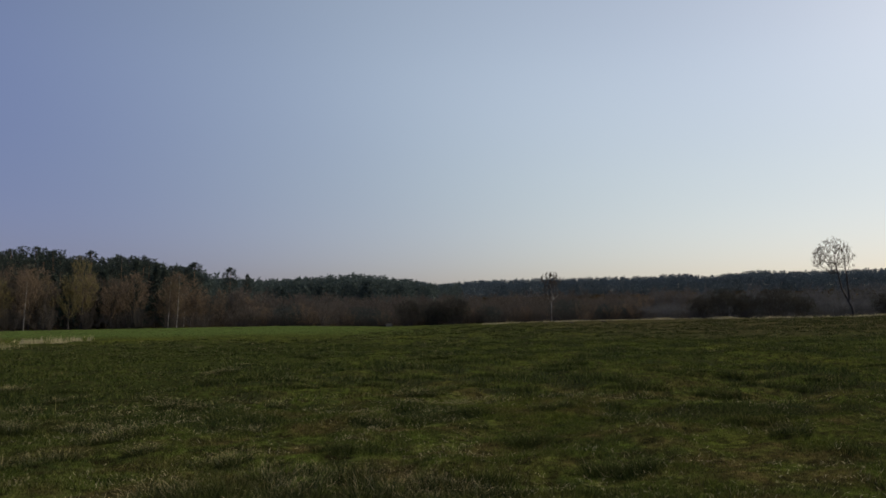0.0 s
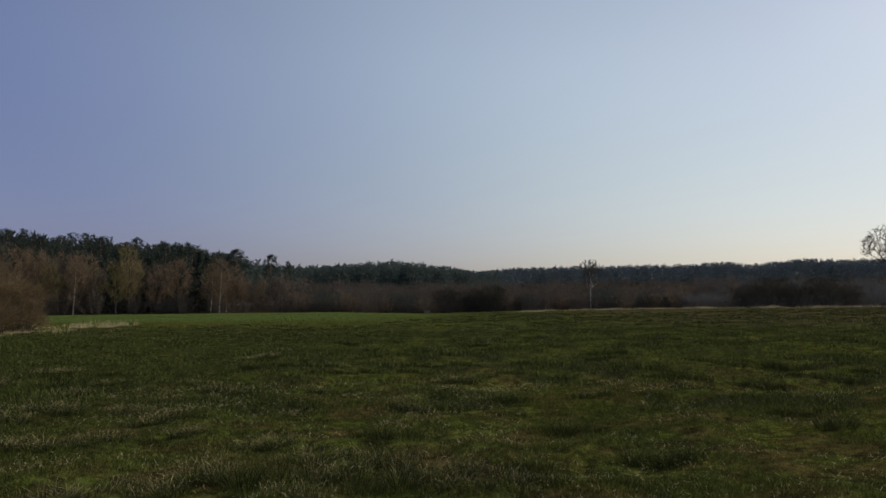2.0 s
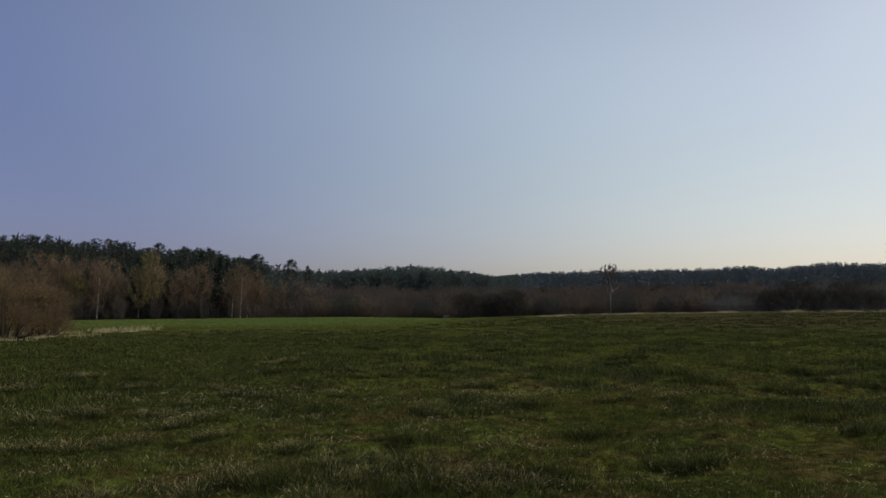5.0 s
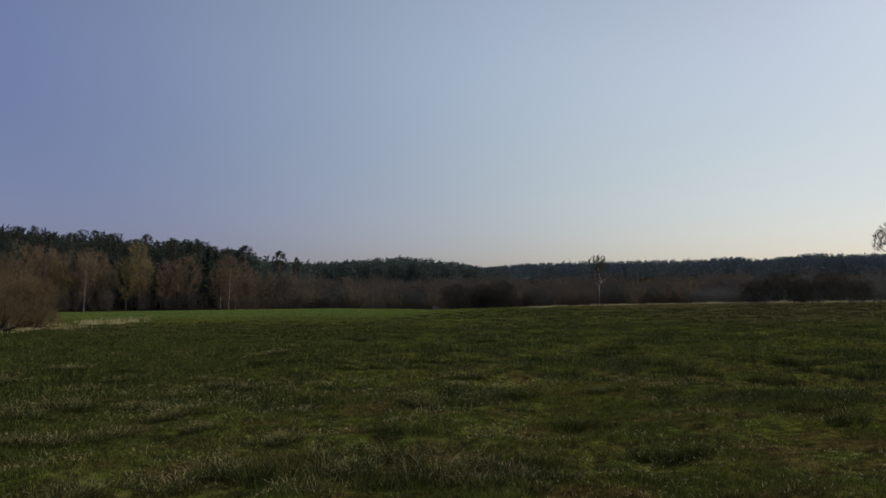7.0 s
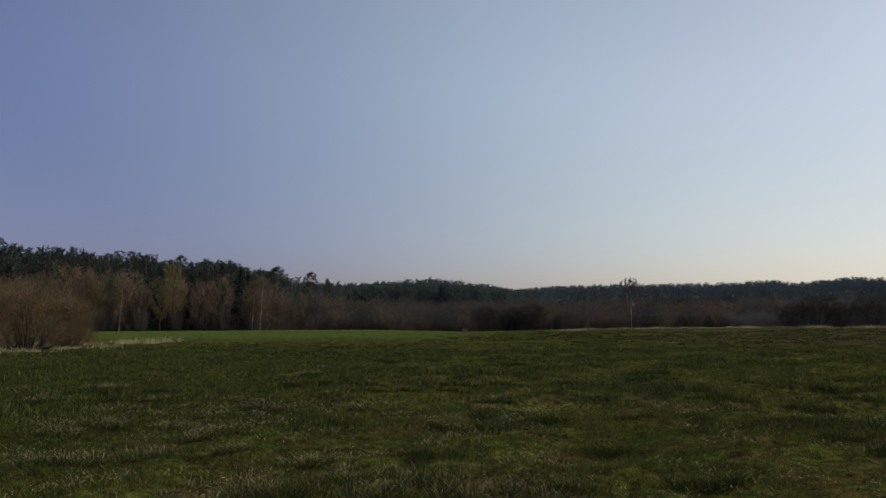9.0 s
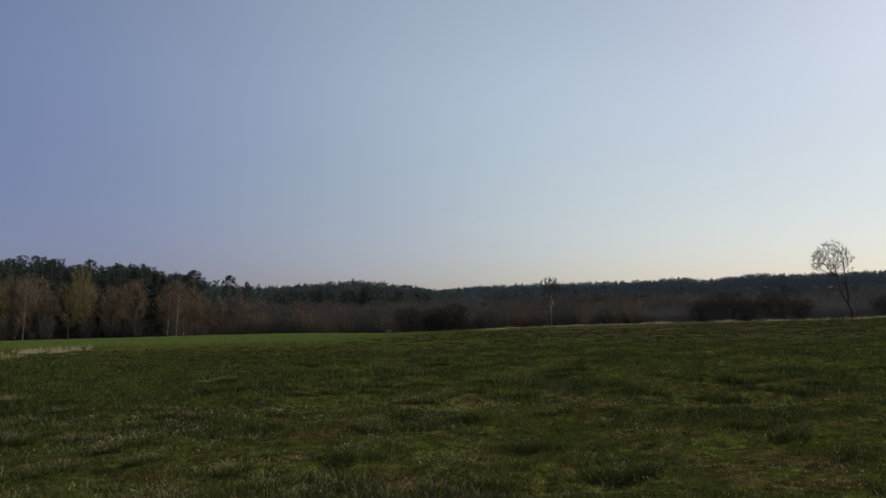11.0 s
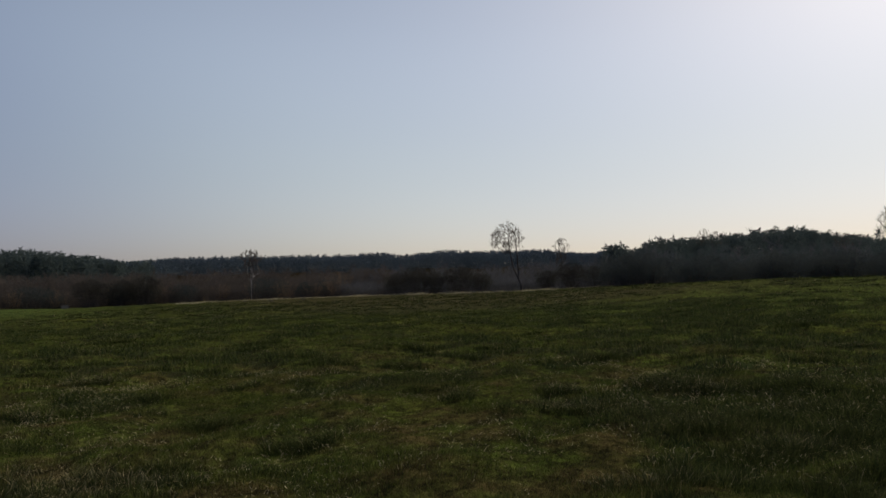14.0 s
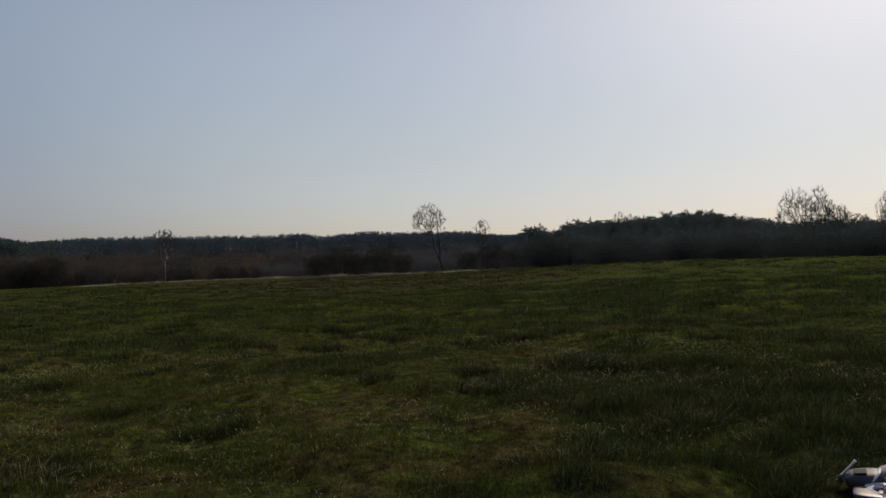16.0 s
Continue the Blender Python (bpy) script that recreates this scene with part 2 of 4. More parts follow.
def paint(name, colour, rough=0.4, metal=0.0, wear=0.15):
    m, t, b = material(name)
    t.links.new(blend(t, times(t, remap(t, noise_value(t, 25.0, 6.0), 0.45, 0.7), wear), colour, tuple(v * 0.5 for v in colour)), b.inputs["Base Color"])
    b.inputs["Roughness"].default_value, b.inputs["Metallic"].default_value = rough, metal
    return m


M_GROUND = ground_material()
M_TURF = leafy("turf_blades", turf_colour(0.6), 0.22)
M_TURF_FAR = leafy("far_turf_blades", turf_colour(0.5), 0.22)
M_RUSH = leafy("green_rush_blades", rush_colour(0.07), 0.22)
M_MIXED = leafy("fading_rush_blades", rush_colour(0.22), 0.18, 0.006)
M_STRAW = leafy("straw_rush_blades", rush_colour(0.40), 0.25, 0.010)
M_REED = leafy("dry_reed_blades", lambda t: blend(t, island(t), (0.30, 0.27, 0.16), (0.50, 0.45, 0.29)), 0.3)
# pale dry flecks that double as painted glints on the grass
M_DEAD_GLINT = leafy("dead_blades_and_glints", lambda t: blend(t, island(t), (0.20, 0.18, 0.09), (0.56, 0.51, 0.32)), 0.35)
M_BARK = bark("dark_bark", (0.030, 0.026, 0.022), (0.062, 0.054, 0.046))
M_BIRCH_WHITE = bark("white_birch_bark", (0.44, 0.425, 0.39), (0.11, 0.10, 0.085), 1.3, 0.2, (1, 1, 2.5))
M_PINE_BARK = bark("pine_bark", (0.12, 0.065, 0.035), (0.20, 0.105, 0.055))
M_TWIG = leafy("grey_brown_twigs", twig_colour((0.086, 0.077, 0.064), (0.116, 0.102, 0.084)), 0.3)
M_TWIG_DARK = leafy("dark_twigs", twig_colour((0.05, 0.062, 0.06), (0.066, 0.078, 0.074)), 0.3)
M_TWIG_BLACK = leafy("blackthorn_twigs", twig_colour((0.036, 0.037, 0.031), (0.05, 0.05, 0.041)), 0.3)
M_TWIG_PALE = leafy("pale_brown_twigs", twig_colour((0.098, 0.088, 0.077), (0.124, 0.11, 0.096)), 0.3)
# light bluish grey imitates haze over the wood behind the bushes
M_TWIG_HAZED = leafy("hazed_grey_twigs", twig_colour((0.098, 0.104, 0.108), (0.12, 0.126, 0.13)), 0.3)
M_TWIG_WILLOW = leafy("willow_twigs", twig_colour((0.15, 0.115, 0.07), (0.185, 0.142, 0.084)), 0.3)
M_TWIG_GOLD = leafy("catkin_twigs", twig_colour((0.18, 0.155, 0.078), (0.22, 0.188, 0.094)), 0.3)
M_TWIG_RUST = leafy("rust_twigs", twig_colour((0.165, 0.127, 0.09), (0.2, 0.152, 0.106)), 0.3)
# paler and bluer from near to far: haze put into the needles' colour
M_PINE = leafy("pine_needles", needle_colour((0.040, 0.054, 0.048), (0.056, 0.072, 0.061)), 0.25)
M_HAZED_HILL_PINE = leafy("hazed_hill_pine_needles", needle_colour((0.062, 0.088, 0.086), (0.078, 0.106, 0.1)), 0.38)
M_HAZED_FAR_PINE = leafy("hazed_far_pine_needles", needle_colour((0.084, 0.118, 0.138), (0.096, 0.130, 0.150)), 0.18)
M_SPRUCE = leafy("spruce_needles", needle_colour((0.044, 0.06, 0.052), (0.058, 0.076, 0.062)), 0.25)

# ---- mesh tools ----


def raw_mesh(name, verts, tris, materials, rush=None, tip=None, smooth=False):
    verts, tris = np.asarray(verts, np.float32).reshape(-1, 3), np.asarray(tris, np.int32).reshape(-1, 3)
    me = bpy.data.meshes.new(name)
    me.vertices.add(len(verts))
    me.vertices.foreach_set("co", verts.ravel())
    me.loops.add(tris.size)
    me.loops.foreach_set("vertex_index", tris.ravel())
    me.polygons.add(len(tris))
    me.polygons.foreach_set("loop_start", np.arange(0, tris.size, 3, dtype=np.int32))
    for m in materials:
        me.materials.append(m)
    me.polygons.foreach_set("use_smooth", np.full(len(tris), smooth))
    if rush is not None:
        me.attributes.new("rush", "FLOAT", "POINT").data.foreach_set("value", np.asarray(rush, np.float32))
    if tip is not None:
        me.attributes.new("tip", "FLOAT", "POINT").data.foreach_set("value", np.asarray(tip, np.float32))
    me.update(calc_edges=True)
    return me


def part(name, me, parent, label=""):
    ob = new(name, me)
    ob.parent = parent
    return tagged(ob, label)


def group_at(name, m, label, category, group="", kind=""):
    ob = new(name)
    ob.empty_display_size = 0.3
    ob.matrix_world = m
    return tagged(ob, label, category, group, kind)


class Geo:
    """Vertices and triangles gathered piece by piece."""

    def __init__(self):
        self.v, self.f, self.n = [], [], 0

    def add(self, verts, tris):
        verts, tris = np.asarray(verts, float).reshape(-1, 3), np.asarray(tris, int).reshape(-1, 3)
        self.v.append(verts)
        self.f.append(tris + self.n)
        self.n += len(verts)

    def arrays(self):
        return (np.concatenate(self.v), np.concatenate(self.f)) if self.v else (np.zeros((0, 3)), np.zeros((0, 3), int))

    def tube(self, path, radii, sides=6):
        path = np.asarray(path, float)
        k = len(path)
        way = np.gradient(path, axis=0)
        way /= np.linalg.norm(way, axis=1, keepdims=True) + 1e-9
        aside = np.cross(way, (0.31, 0.94, 0.12))
        aside /= np.linalg.norm(aside, axis=1, keepdims=True) + 1e-9
        other = np.cross(way, aside)
        a = np.linspace(0, 2 * np.pi, sides, endpoint=False)
        ring = np.cos(a)[None, :, None] * aside[:, None] + np.sin(a)[None, :, None] * other[:, None]
        verts = path[:, None] + ring * np.asarray(radii, float)[:, None, None]
        i, j = np.meshgrid(np.arange(k - 1), np.arange(sides), indexing="ij")
        p, q = i * sides + j, i * sides + (j + 1) % sides
        tris = np.concatenate([np.stack([p, q, q + sides], -1).reshape(-1, 3), np.stack([p, q + sides, p + sides], -1).reshape(-1, 3)])
        self.add(verts, tris)

    def slivers(self, base, tip, width, rng):
        """Thin triangles from base points to tips."""
        base, tip = np.asarray(base, float), np.asarray(tip, float)
        side = np.cross(tip - base, rng.normal(size=base.shape))
        side *= (np.asarray(width, float) / 2 / (np.linalg.norm(side, axis=1) + 1e-9))[:, None]
        self.add(np.stack([base - side, base + side, tip], 1), np.arange(3 * len(base)))


def joined(geos, places, rng, bend=0.0):
    """Copies of templates at rows of (x, y, z, height scale, width scale, which), joined."""
    geo = Geo()
    for x, y, z, high, wide, which in places:
        v, f = geos[int(which)]
        a = rng.uniform(0, 2 * np.pi)
        c, s = np.cos(a) * wide, np.sin(a) * wide
        geo.add(np.stack([v[:, 0] * c - v[:, 1] * s + x, v[:, 0] * s + v[:, 1] * c + y, v[:, 2] * high + z], 1), f)
    return geo.arrays()


# ---- trees ----


def bare_tree(rng, high, wide, first=0.3, limbs=22, subs=5, twigs=900, twig_long=0.8, twig_wide=0.03, girth=0.16, up=0.9, lean=(0, 0), fork=0, fork_at=0.35, droop=0.0, sides=6, shape=0.6, coarse=0):
    """A leafless tree: trunk, limbs and side branches as tapered tubes, then twigs."""
    wood, fine = Geo(), Geo()
    stems = []
    k = np.linspace(0, 1, 8)
    wander = np.cumsum(rng.normal(0, 0.022 * high / 8, (8, 2)), axis=0)
    trunk = np.stack([lean[0] * k**1.3 * high + wander[:, 0] - wander[0, 0], lean[1] * k * high + wander[:, 1] - wander[0, 1], k * high * 0.94 - 0.15], 1)
    wood.tube(trunk, girth * (1 - k) ** 0.8 + 0.012 + 0.5 * girth * np.exp(-k * 40), sides + 2)
    stems.append((trunk, girth))
    for n in range(fork):
        a = rng.uniform(0, 2 * np.pi) if fork > 1 else 0.25
        s = fork_at * rng.uniform(0.75, 1.25)
        root = np.array([np.interp(s, k, trunk[:, c]) for c in range(3)])
        kk = np.linspace(0, 1, 7)
        out = wide * rng.uniform(0.08, 0.28)
        rise = (0.95 - s) * high * (1.0 - 1.5 * out / wide) * rng.uniform(0.85, 1.0)
        path = root + np.stack([np.cos(a) * out * kk**0.6, np.sin(a) * out * kk**0.6, rise * kk], 1) + np.cumsum(rng.normal(0, 0.012 * high / 7, (7, 3)), axis=0) * kk[:, None]
        wood.tube(path, girth * 0.68 * (1 - kk) ** 0.8 + 0.012, sides)
        stems.append((path, girth * 0.68))
    tips_from, tips_way = [], []
    for n in range(limbs):
        path0, g0 = stems[n % len(stems)]
        low = first if n % len(stems) == 0 else 0.12
        s = low + (0.97 - low) * ((n + rng.uniform(0, 1)) / limbs) ** 0.9
        kk = np.linspace(0, 1, len(path0))
        root = np.array([np.interp(s, kk, path0[:, c]) for c in range(3)])
        a = n * 2.4 + rng.normal(0, 0.4)
        part_up = np.clip(root[2] / high, 0, 1)
        over = np.clip((root[2] / high - first) / (1 - first), 0.0, 1.0)
        axis = np.array([np.interp(root[2], trunk[:, 2], trunk[:, c]) for c in (0, 1)])
        reach = wide / 2 * (0.2 + 0.8 * np.sin(np.pi * (0.10 + 0.88 * over**0.9)) ** shape) - 0.7 * np.hypot(*(root[:2] - axis))
        reach = max(0.12 * wide, reach) * rng.uniform(0.65, 1.05)
        q = np.linspace(0, 1, 5)
        path = root + np.stack([np.cos(a) * reach * q, np.sin(a) * reach * q, reach * up * (1.15 - 0.75 * part_up) * (0.55 * q + 0.6 * q * q) - droop * reach * q**3], 1)
        path[1:] += rng.normal(0, 0.05 * reach, (4, 3))
        if coarse > 1:
            fine.slivers(path[:1], path[-1:], [0.09], rng)
        else:
            fine.tube(path, max(0.014, g0 * 0.34 * (1 - 0.55 * s)) * (1 - q) ** 0.7 + 0.007, 3 if coarse else 4)
        tips_from.append(path[2:]), tips_way.append(np.gradient(path, axis=0)[2:])
        for _ in range(subs):
            s2 = rng.uniform(0.2, 0.95)
            r2 = np.array([np.interp(s2, q, path[:, c]) for c in range(3)])
            a2 = a + rng.normal(0, 0.9)
            l2 = reach * rng.uniform(0.3, 0.6)
            q3 = np.linspace(0, 1, 4)
            p2 = r2 + np.stack([np.cos(a2) * l2 * q3, np.sin(a2) * l2 * q3, l2 * up * (0.5 * q3 + 0.8 * q3 * q3) - droop * l2 * q3**2 * 1.5], 1)
            if coarse:
                fine.slivers(p2[:1], p2[-1:], [0.055], rng)
            else:
                fine.tube(p2, 0.02 * (1 - q3) + 0.006, 3)
            tips_from.append(p2), tips_way.append(np.gradient(p2, axis=0))
    tips_from, tips_way = np.concatenate(tips_from), np.concatenate(tips_way)
    pick = rng.integers(0, len(tips_from), twigs)
    base = tips_from[pick] + rng.normal(0, 0.12, (twigs, 3))
    way = tips_way[pick] / (np.linalg.norm(tips_way[pick], axis=1, keepdims=True) + 1e-9) * 0.5 + rng.normal(0, 0.5, (twigs, 3)) + (0, 0, 0.3 * up - droop)
    way /= np.linalg.norm(way, axis=1, keepdims=True)
    fine.slivers(base, base + way * (twig_long * rng.uniform(0.45, 1.2, twigs))[:, None], twig_wide * rng.uniform(0.6, 1.3, twigs), rng)
    return wood.arrays(), fine.arrays()


def crowned_tree(rng, high, wide, foot=0.36, limbs=30, subs=9, twigs=5000, twig_long=0.55, twig_wide=0.02, girth=0.22, lean=0.0, egg=0.85, steep=1.15):
    """A leafless tree whose upswept limbs fill an egg-shaped crown."""
    wood, fine = Geo(), Geo()
    k = np.linspace(0, 1, 8)
    drift = np.cumsum(rng.normal(0, 0.01 * high / 8, (8, 2)), axis=0)
    trunk = np.stack([lean * high * np.minimum(k, 0.62) + drift[:, 0] - drift[0, 0], drift[:, 1] - drift[0, 1], k * high * 0.9 - 0.15], 1)
    wood.tube(trunk, girth * (1 - k) ** 0.9 + 0.012 + 0.5 * girth * np.exp(-k * 40), 8)
    middle = np.array([trunk[5, 0], trunk[5, 1], high * (1 + foot * 1.08) / 2])
    size = np.array([wide / 2, wide / 2, high * (1 - foot * 1.08) / 2])
    pts, ways = [], []
    for n in range(limbs):
        c = 1 - 1.75 * (n + 0.5) / limbs
        a = n * 2.4 + rng.normal(0, 0.25)
        round_ = math.sqrt(max(0.0, 1 - c * c)) * (1 - 0.22 * c) * egg
        tip = middle + size * (math.cos(a) * round_, math.sin(a) * round_, c) * rng.uniform(0.82, 1.02)
        out = math.hypot(tip[0] - middle[0], tip[1] - middle[1])
        z = np.clip(tip[2] - steep * out - 0.18 * (tip[2] - foot * high), foot * high * rng.uniform(0.8, 1.15), 0.86 * high)
        root = np.array([np.interp(z, trunk[:, 2], trunk[:, i]) for i in range(3)])
        q = np.linspace(0, 1, 7)
        path = root + np.stack([(tip[0] - root[0]) * q**0.85, (tip[1] - root[1]) * q**0.85, (tip[2] - root[2]) * q**1.15], 1)
        path[1:-1] += rng.normal(0, 0.025 * np.linalg.norm(tip - root), (5, 3))
        r = girth * 0.42 * min(1.0, np.linalg.norm(tip - root) / (0.45 * high))
        fine.tube(path, r * (1 - q) ** 0.8 + 0.009, 5)
        for _ in range(subs):
            s2 = rng.uniform(0.25, 0.97)
            r2 = np.array([np.interp(s2, q, path[:, i]) for i in range(3)])
            way = (tip - root) / np.linalg.norm(tip - root) + rng.normal(0, 0.55, 3) + (0, 0, 0.15)
            l2 = 0.17 * high * (1.25 - s2) * rng.uniform(0.5, 1.1)
            q3 = np.linspace(0, 1, 4)[:, None]
            p2 = r2 + way * l2 * q3 + np.array([0, 0, 0.18 * l2]) * q3**2
            inside = ((p2[-1] - middle) / size)
            if inside @ inside > 1.15:
                continue
            fine.tube(p2, 0.018 * (1 - q3[:, 0]) + 0.006, 3)
            pts.append(p2[1:]), ways.append(np.gradient(p2, axis=0)[1:])
        pts.append(path[4:]), ways.append(np.gradient(path, axis=0)[4:])
    pts, ways = np.concatenate(pts), np.concatenate(ways)
    pick = rng.integers(0, len(pts), twigs)
    base = pts[pick] + rng.normal(0, 0.1, (twigs, 3))
    way = 0.8 * ways[pick] / (np.linalg.norm(ways[pick], axis=1, keepdims=True) + 1e-9) + rng.normal(0, 0.45, (twigs, 3)) + (0, 0, 0.12)
    way /= np.linalg.norm(way, axis=1, keepdims=True)
    fine.slivers(base, base + way * (twig_long * rng.uniform(0.4, 1.2, twigs))[:, None], twig_wide * rng.uniform(0.6, 1.3, twigs), rng)
    return wood.arrays(), fine.arrays()


def grown_tree(rng, stems, crowns, tips=150, twigs=4200, twig_long=0.45, twig_wide=0.017, thin=0.011, girth=0.22):
    """A leafless tree grown from given stems (polylines of x, y, z) into crowns (middle, half sizes): each new tip joins
    the nearest older branch below it, and a branch is as thick as all that it carries."""
    at, up, way = [], [], []
    for line in stems:
        line = np.asarray(line, float)
        k = np.linspace(0, len(line) - 1, 4 * len(line))
        path = np.stack([np.interp(k, np.arange(len(line)), line[:, c]) for c in range(3)], 1)
        path[1:] += np.cumsum(rng.normal(0, 0.025, (len(path) - 1, 3)) * (1, 1, 0), axis=0)
        last = -1
        if at:
            last = int(np.argmin(np.linalg.norm(np.array(at) - path[0], axis=1)))
            path = path[1:]
        for p in path:
            way.append(p - at[last] if last >= 0 else np.array([0, 0, 1.0]))
            at.append(p), up.append(last)
            last = len(at) - 1
    stem = np.array(at)
    goals = []
    for n in range(tips):
        middle, half = crowns[n % len(crowns)]
        u = rng.normal(size=3)
        u *= rng.uniform(0.05, 1.0) ** 0.4 / np.linalg.norm(u)
        goals.append(np.array(middle) + u * half * (1 - 0.3 * u[2], 1 - 0.3 * u[2], 1))
    low = min(g[2] for g in goals)
    axis = np.mean([np.array(c[0]) for c in crowns], axis=0) * (1, 1, 0)
    goals.sort(key=lambda g: np.linalg.norm(g - axis - (0, 0, low)))
    for g in goals:
        here = np.array(at)
        gap = g - here
        far = np.linalg.norm(gap, axis=1)
        steep = gap[:, 2] / (far + 1e-6)
        flow = (gap * np.array([w / (np.linalg.norm(w) + 1e-6) for w in way])).sum(1) / (far + 1e-6)
        n = int(np.argmin(far * (2.3 - 0.9 * steep - 0.7 * flow) + 50 * (here[:, 2] < low * 0.72)))
        w = way[n] / (np.linalg.norm(way[n]) + 1e-6) * 0.14 * far[n]
        k = max(3, int(far[n] / 0.35))
        start, last = here[n], n
        for i in range(1, k + 1):
            q = i / k
            p = start + (g - start) * q + (w - 0.14 * (g - start)) * q * (1 - q) + rng.normal(0, 0.012, 3) * (i < k)
            way.append(p - at[last])
            at.append(p), up.append(last)
            last = len(at) - 1
    at, up = np.array(at), np.array(up)
    kids = np.bincount(up[up >= 0], minlength=len(at))
    ends = np.zeros(len(at))
    ends[kids == 0] = 1
    for i in range(len(at) - 1, -1, -1):
        if up[i] >= 0:
            ends[up[i]] += ends[i]
    radius = np.minimum(thin * ends ** 0.55, girth)
    radius[:len(stem)] = np.maximum(radius[:len(stem)], 0.62 * girth * np.clip(1.02 - stem[:, 2] / stem[:, 2].max(), 0, 1) ** 0.9)
    wood, fine = Geo(), Geo()
    done = np.zeros(len(at), bool)
    for tip_ in np.flatnonzero(kids == 0)[::-1]:
        chain = [tip_]
        while up[chain[-1]] >= 0 and not done[chain[-1]]:
            done[chain[-1]] = True
            chain.append(up[chain[-1]])
        if len(chain) < 2:
            continue
        chain = chain[::-1]
        r = radius[chain]
        r[0] = min(r[0], 1.25 * r[1])
        thick = r.max() > 0.07
        (wood if thick else fine).tube(at[chain], r, 6 if thick else 3)
    outer = np.flatnonzero(ends <= 5)
    pick = outer[rng.integers(0, len(outer), twigs)]
    run = np.array(way)[pick]
    run = 0.9 * run / (np.linalg.norm(run, axis=1, keepdims=True) + 1e-9) + rng.normal(0, 0.36, (twigs, 3)) + (0, 0, 0.35)
    run /= np.linalg.norm(run, axis=1, keepdims=True)
    base = at[pick]
    fine.slivers(base, base + run * (twig_long * rng.uniform(0.35, 1.2, twigs))[:, None], twig_wide * rng.uniform(0.6, 1.3, twigs), rng)
    return wood.arrays(), fine.arrays()


def shrub(rng, high, wide, stems=26, twigs=900, twig_long=0.7, twig_wide=0.03, spread=0.5, coarse=0):
    """A bush of many stems that rise from one foot and fan out."""
    wood, fine = Geo(), Geo()
    pts, ways = [], []
    for n in range(stems):
        a, r = rng.uniform(0, 2 * np.pi), wide / 2 * math.sqrt(rng.uniform(0.02, 1)) * rng.uniform(0.75, 1.1)
        foot = np.array([np.cos(a), np.sin(a), 0]) * r * spread
        top = np.array([np.cos(a) * r, np.sin(a) * r, high * (1 - 0.42 * (r / (wide / 2)) ** 2) * rng.uniform(0.75, 1.02)])
        q = np.linspace(0, 1, 6)[:, None]
        path = foot + (top - foot) * np.concatenate([q**1.25, q**1.25, q], 1) + rng.normal(0, 0.06, (6, 3)) * q - (0, 0, 0.08)
        if coarse:
            wood.slivers(path[:1], path[-1:], [0.10], rng)
        else:
            wood.tube(path, 0.045 * (1 - q[:, 0]) + 0.008, 3)
        pts.append(path[1:]), ways.append(np.gradient(path, axis=0)[1:])
    pts, ways = np.concatenate(pts), np.concatenate(ways)
    pick = rng.integers(0, len(pts), twigs)
    base = pts[pick] + rng.normal(0, 0.10, (twigs, 3))
    way = ways[pick] / (np.linalg.norm(ways[pick], axis=1, keepdims=True) + 1e-9) * 0.7 + rng.normal(0, 0.45, (twigs, 3)) + (0, 0, 0.25)
    way /= np.linalg.norm(way, axis=1, keepdims=True)
    fine.slivers(base, base + way * (twig_long * rng.uniform(0.4, 1.2, twigs))[:, None], twig_wide * rng.uniform(0.6, 1.3, twigs), rng)
    return wood.arrays(), fine.arrays()


def round_bush(rng, high, wide, lobes=9, twigs=3600, twig_long=0.5, twig_wide=0.05, coarse=0, low=0.0):
    """A dense bush of rounded lobes of twigs on short bent stems."""
    wood, fine = Geo(), Geo()
    for n in range(lobes):
        a, r = n * 2.4, wide / 2 * 0.72 * math.sqrt((n + 0.3) / lobes)
        size = wide * rng.uniform(0.17, 0.26)
        top = high * (1 - 0.35 * (2 * r / wide) ** 2) * rng.uniform(0.85, 1.0)
        c = np.array([np.cos(a) * r, np.sin(a) * r, max((top - size) * (1 - low * (n % 2)), 0.45 * size)])
        for _ in range(3):
            q = np.linspace(0, 1, 5)[:, None]
            foot = np.array([c[0] * 0.5, c[1] * 0.5, -0.1]) + rng.normal(0, 0.12, 3) * (1, 1, 0)
            path = foot + (c + rng.normal(0, 0.4 * size, 3) - foot) * q + rng.normal(0, 0.05, (5, 3)) * q
            if coarse:
                wood.slivers(path[:1], path[-1:], [0.1], rng)
            else:
                wood.tube(path, 0.06 * (1 - q[:, 0]) + 0.012, 4)
        k = twigs // lobes
        way = rng.normal(size=(k, 3)) + (0, 0, 0.35)
        way /= np.linalg.norm(way, axis=1, keepdims=True)
        deep = rng.uniform(0.25, 1.0, k) ** 0.5 * size
        base = c + way * deep[:, None] * (1, 1, 0.95)
        keep = base[:, 2] > 0.35 * rng.uniform(0.4, 1.6, k)
        out = way[keep] * 0.8 + rng.normal(0, 0.5, (keep.sum(), 3)) + (0, 0, 0.2)
        fine.slivers(base[keep], base[keep] + out * (twig_long * rng.uniform(0.3, 1.0, keep.sum()))[:, None], twig_wide * rng.uniform(0.6, 1.4, keep.sum()), rng)
    return wood.arrays(), fine.arrays()


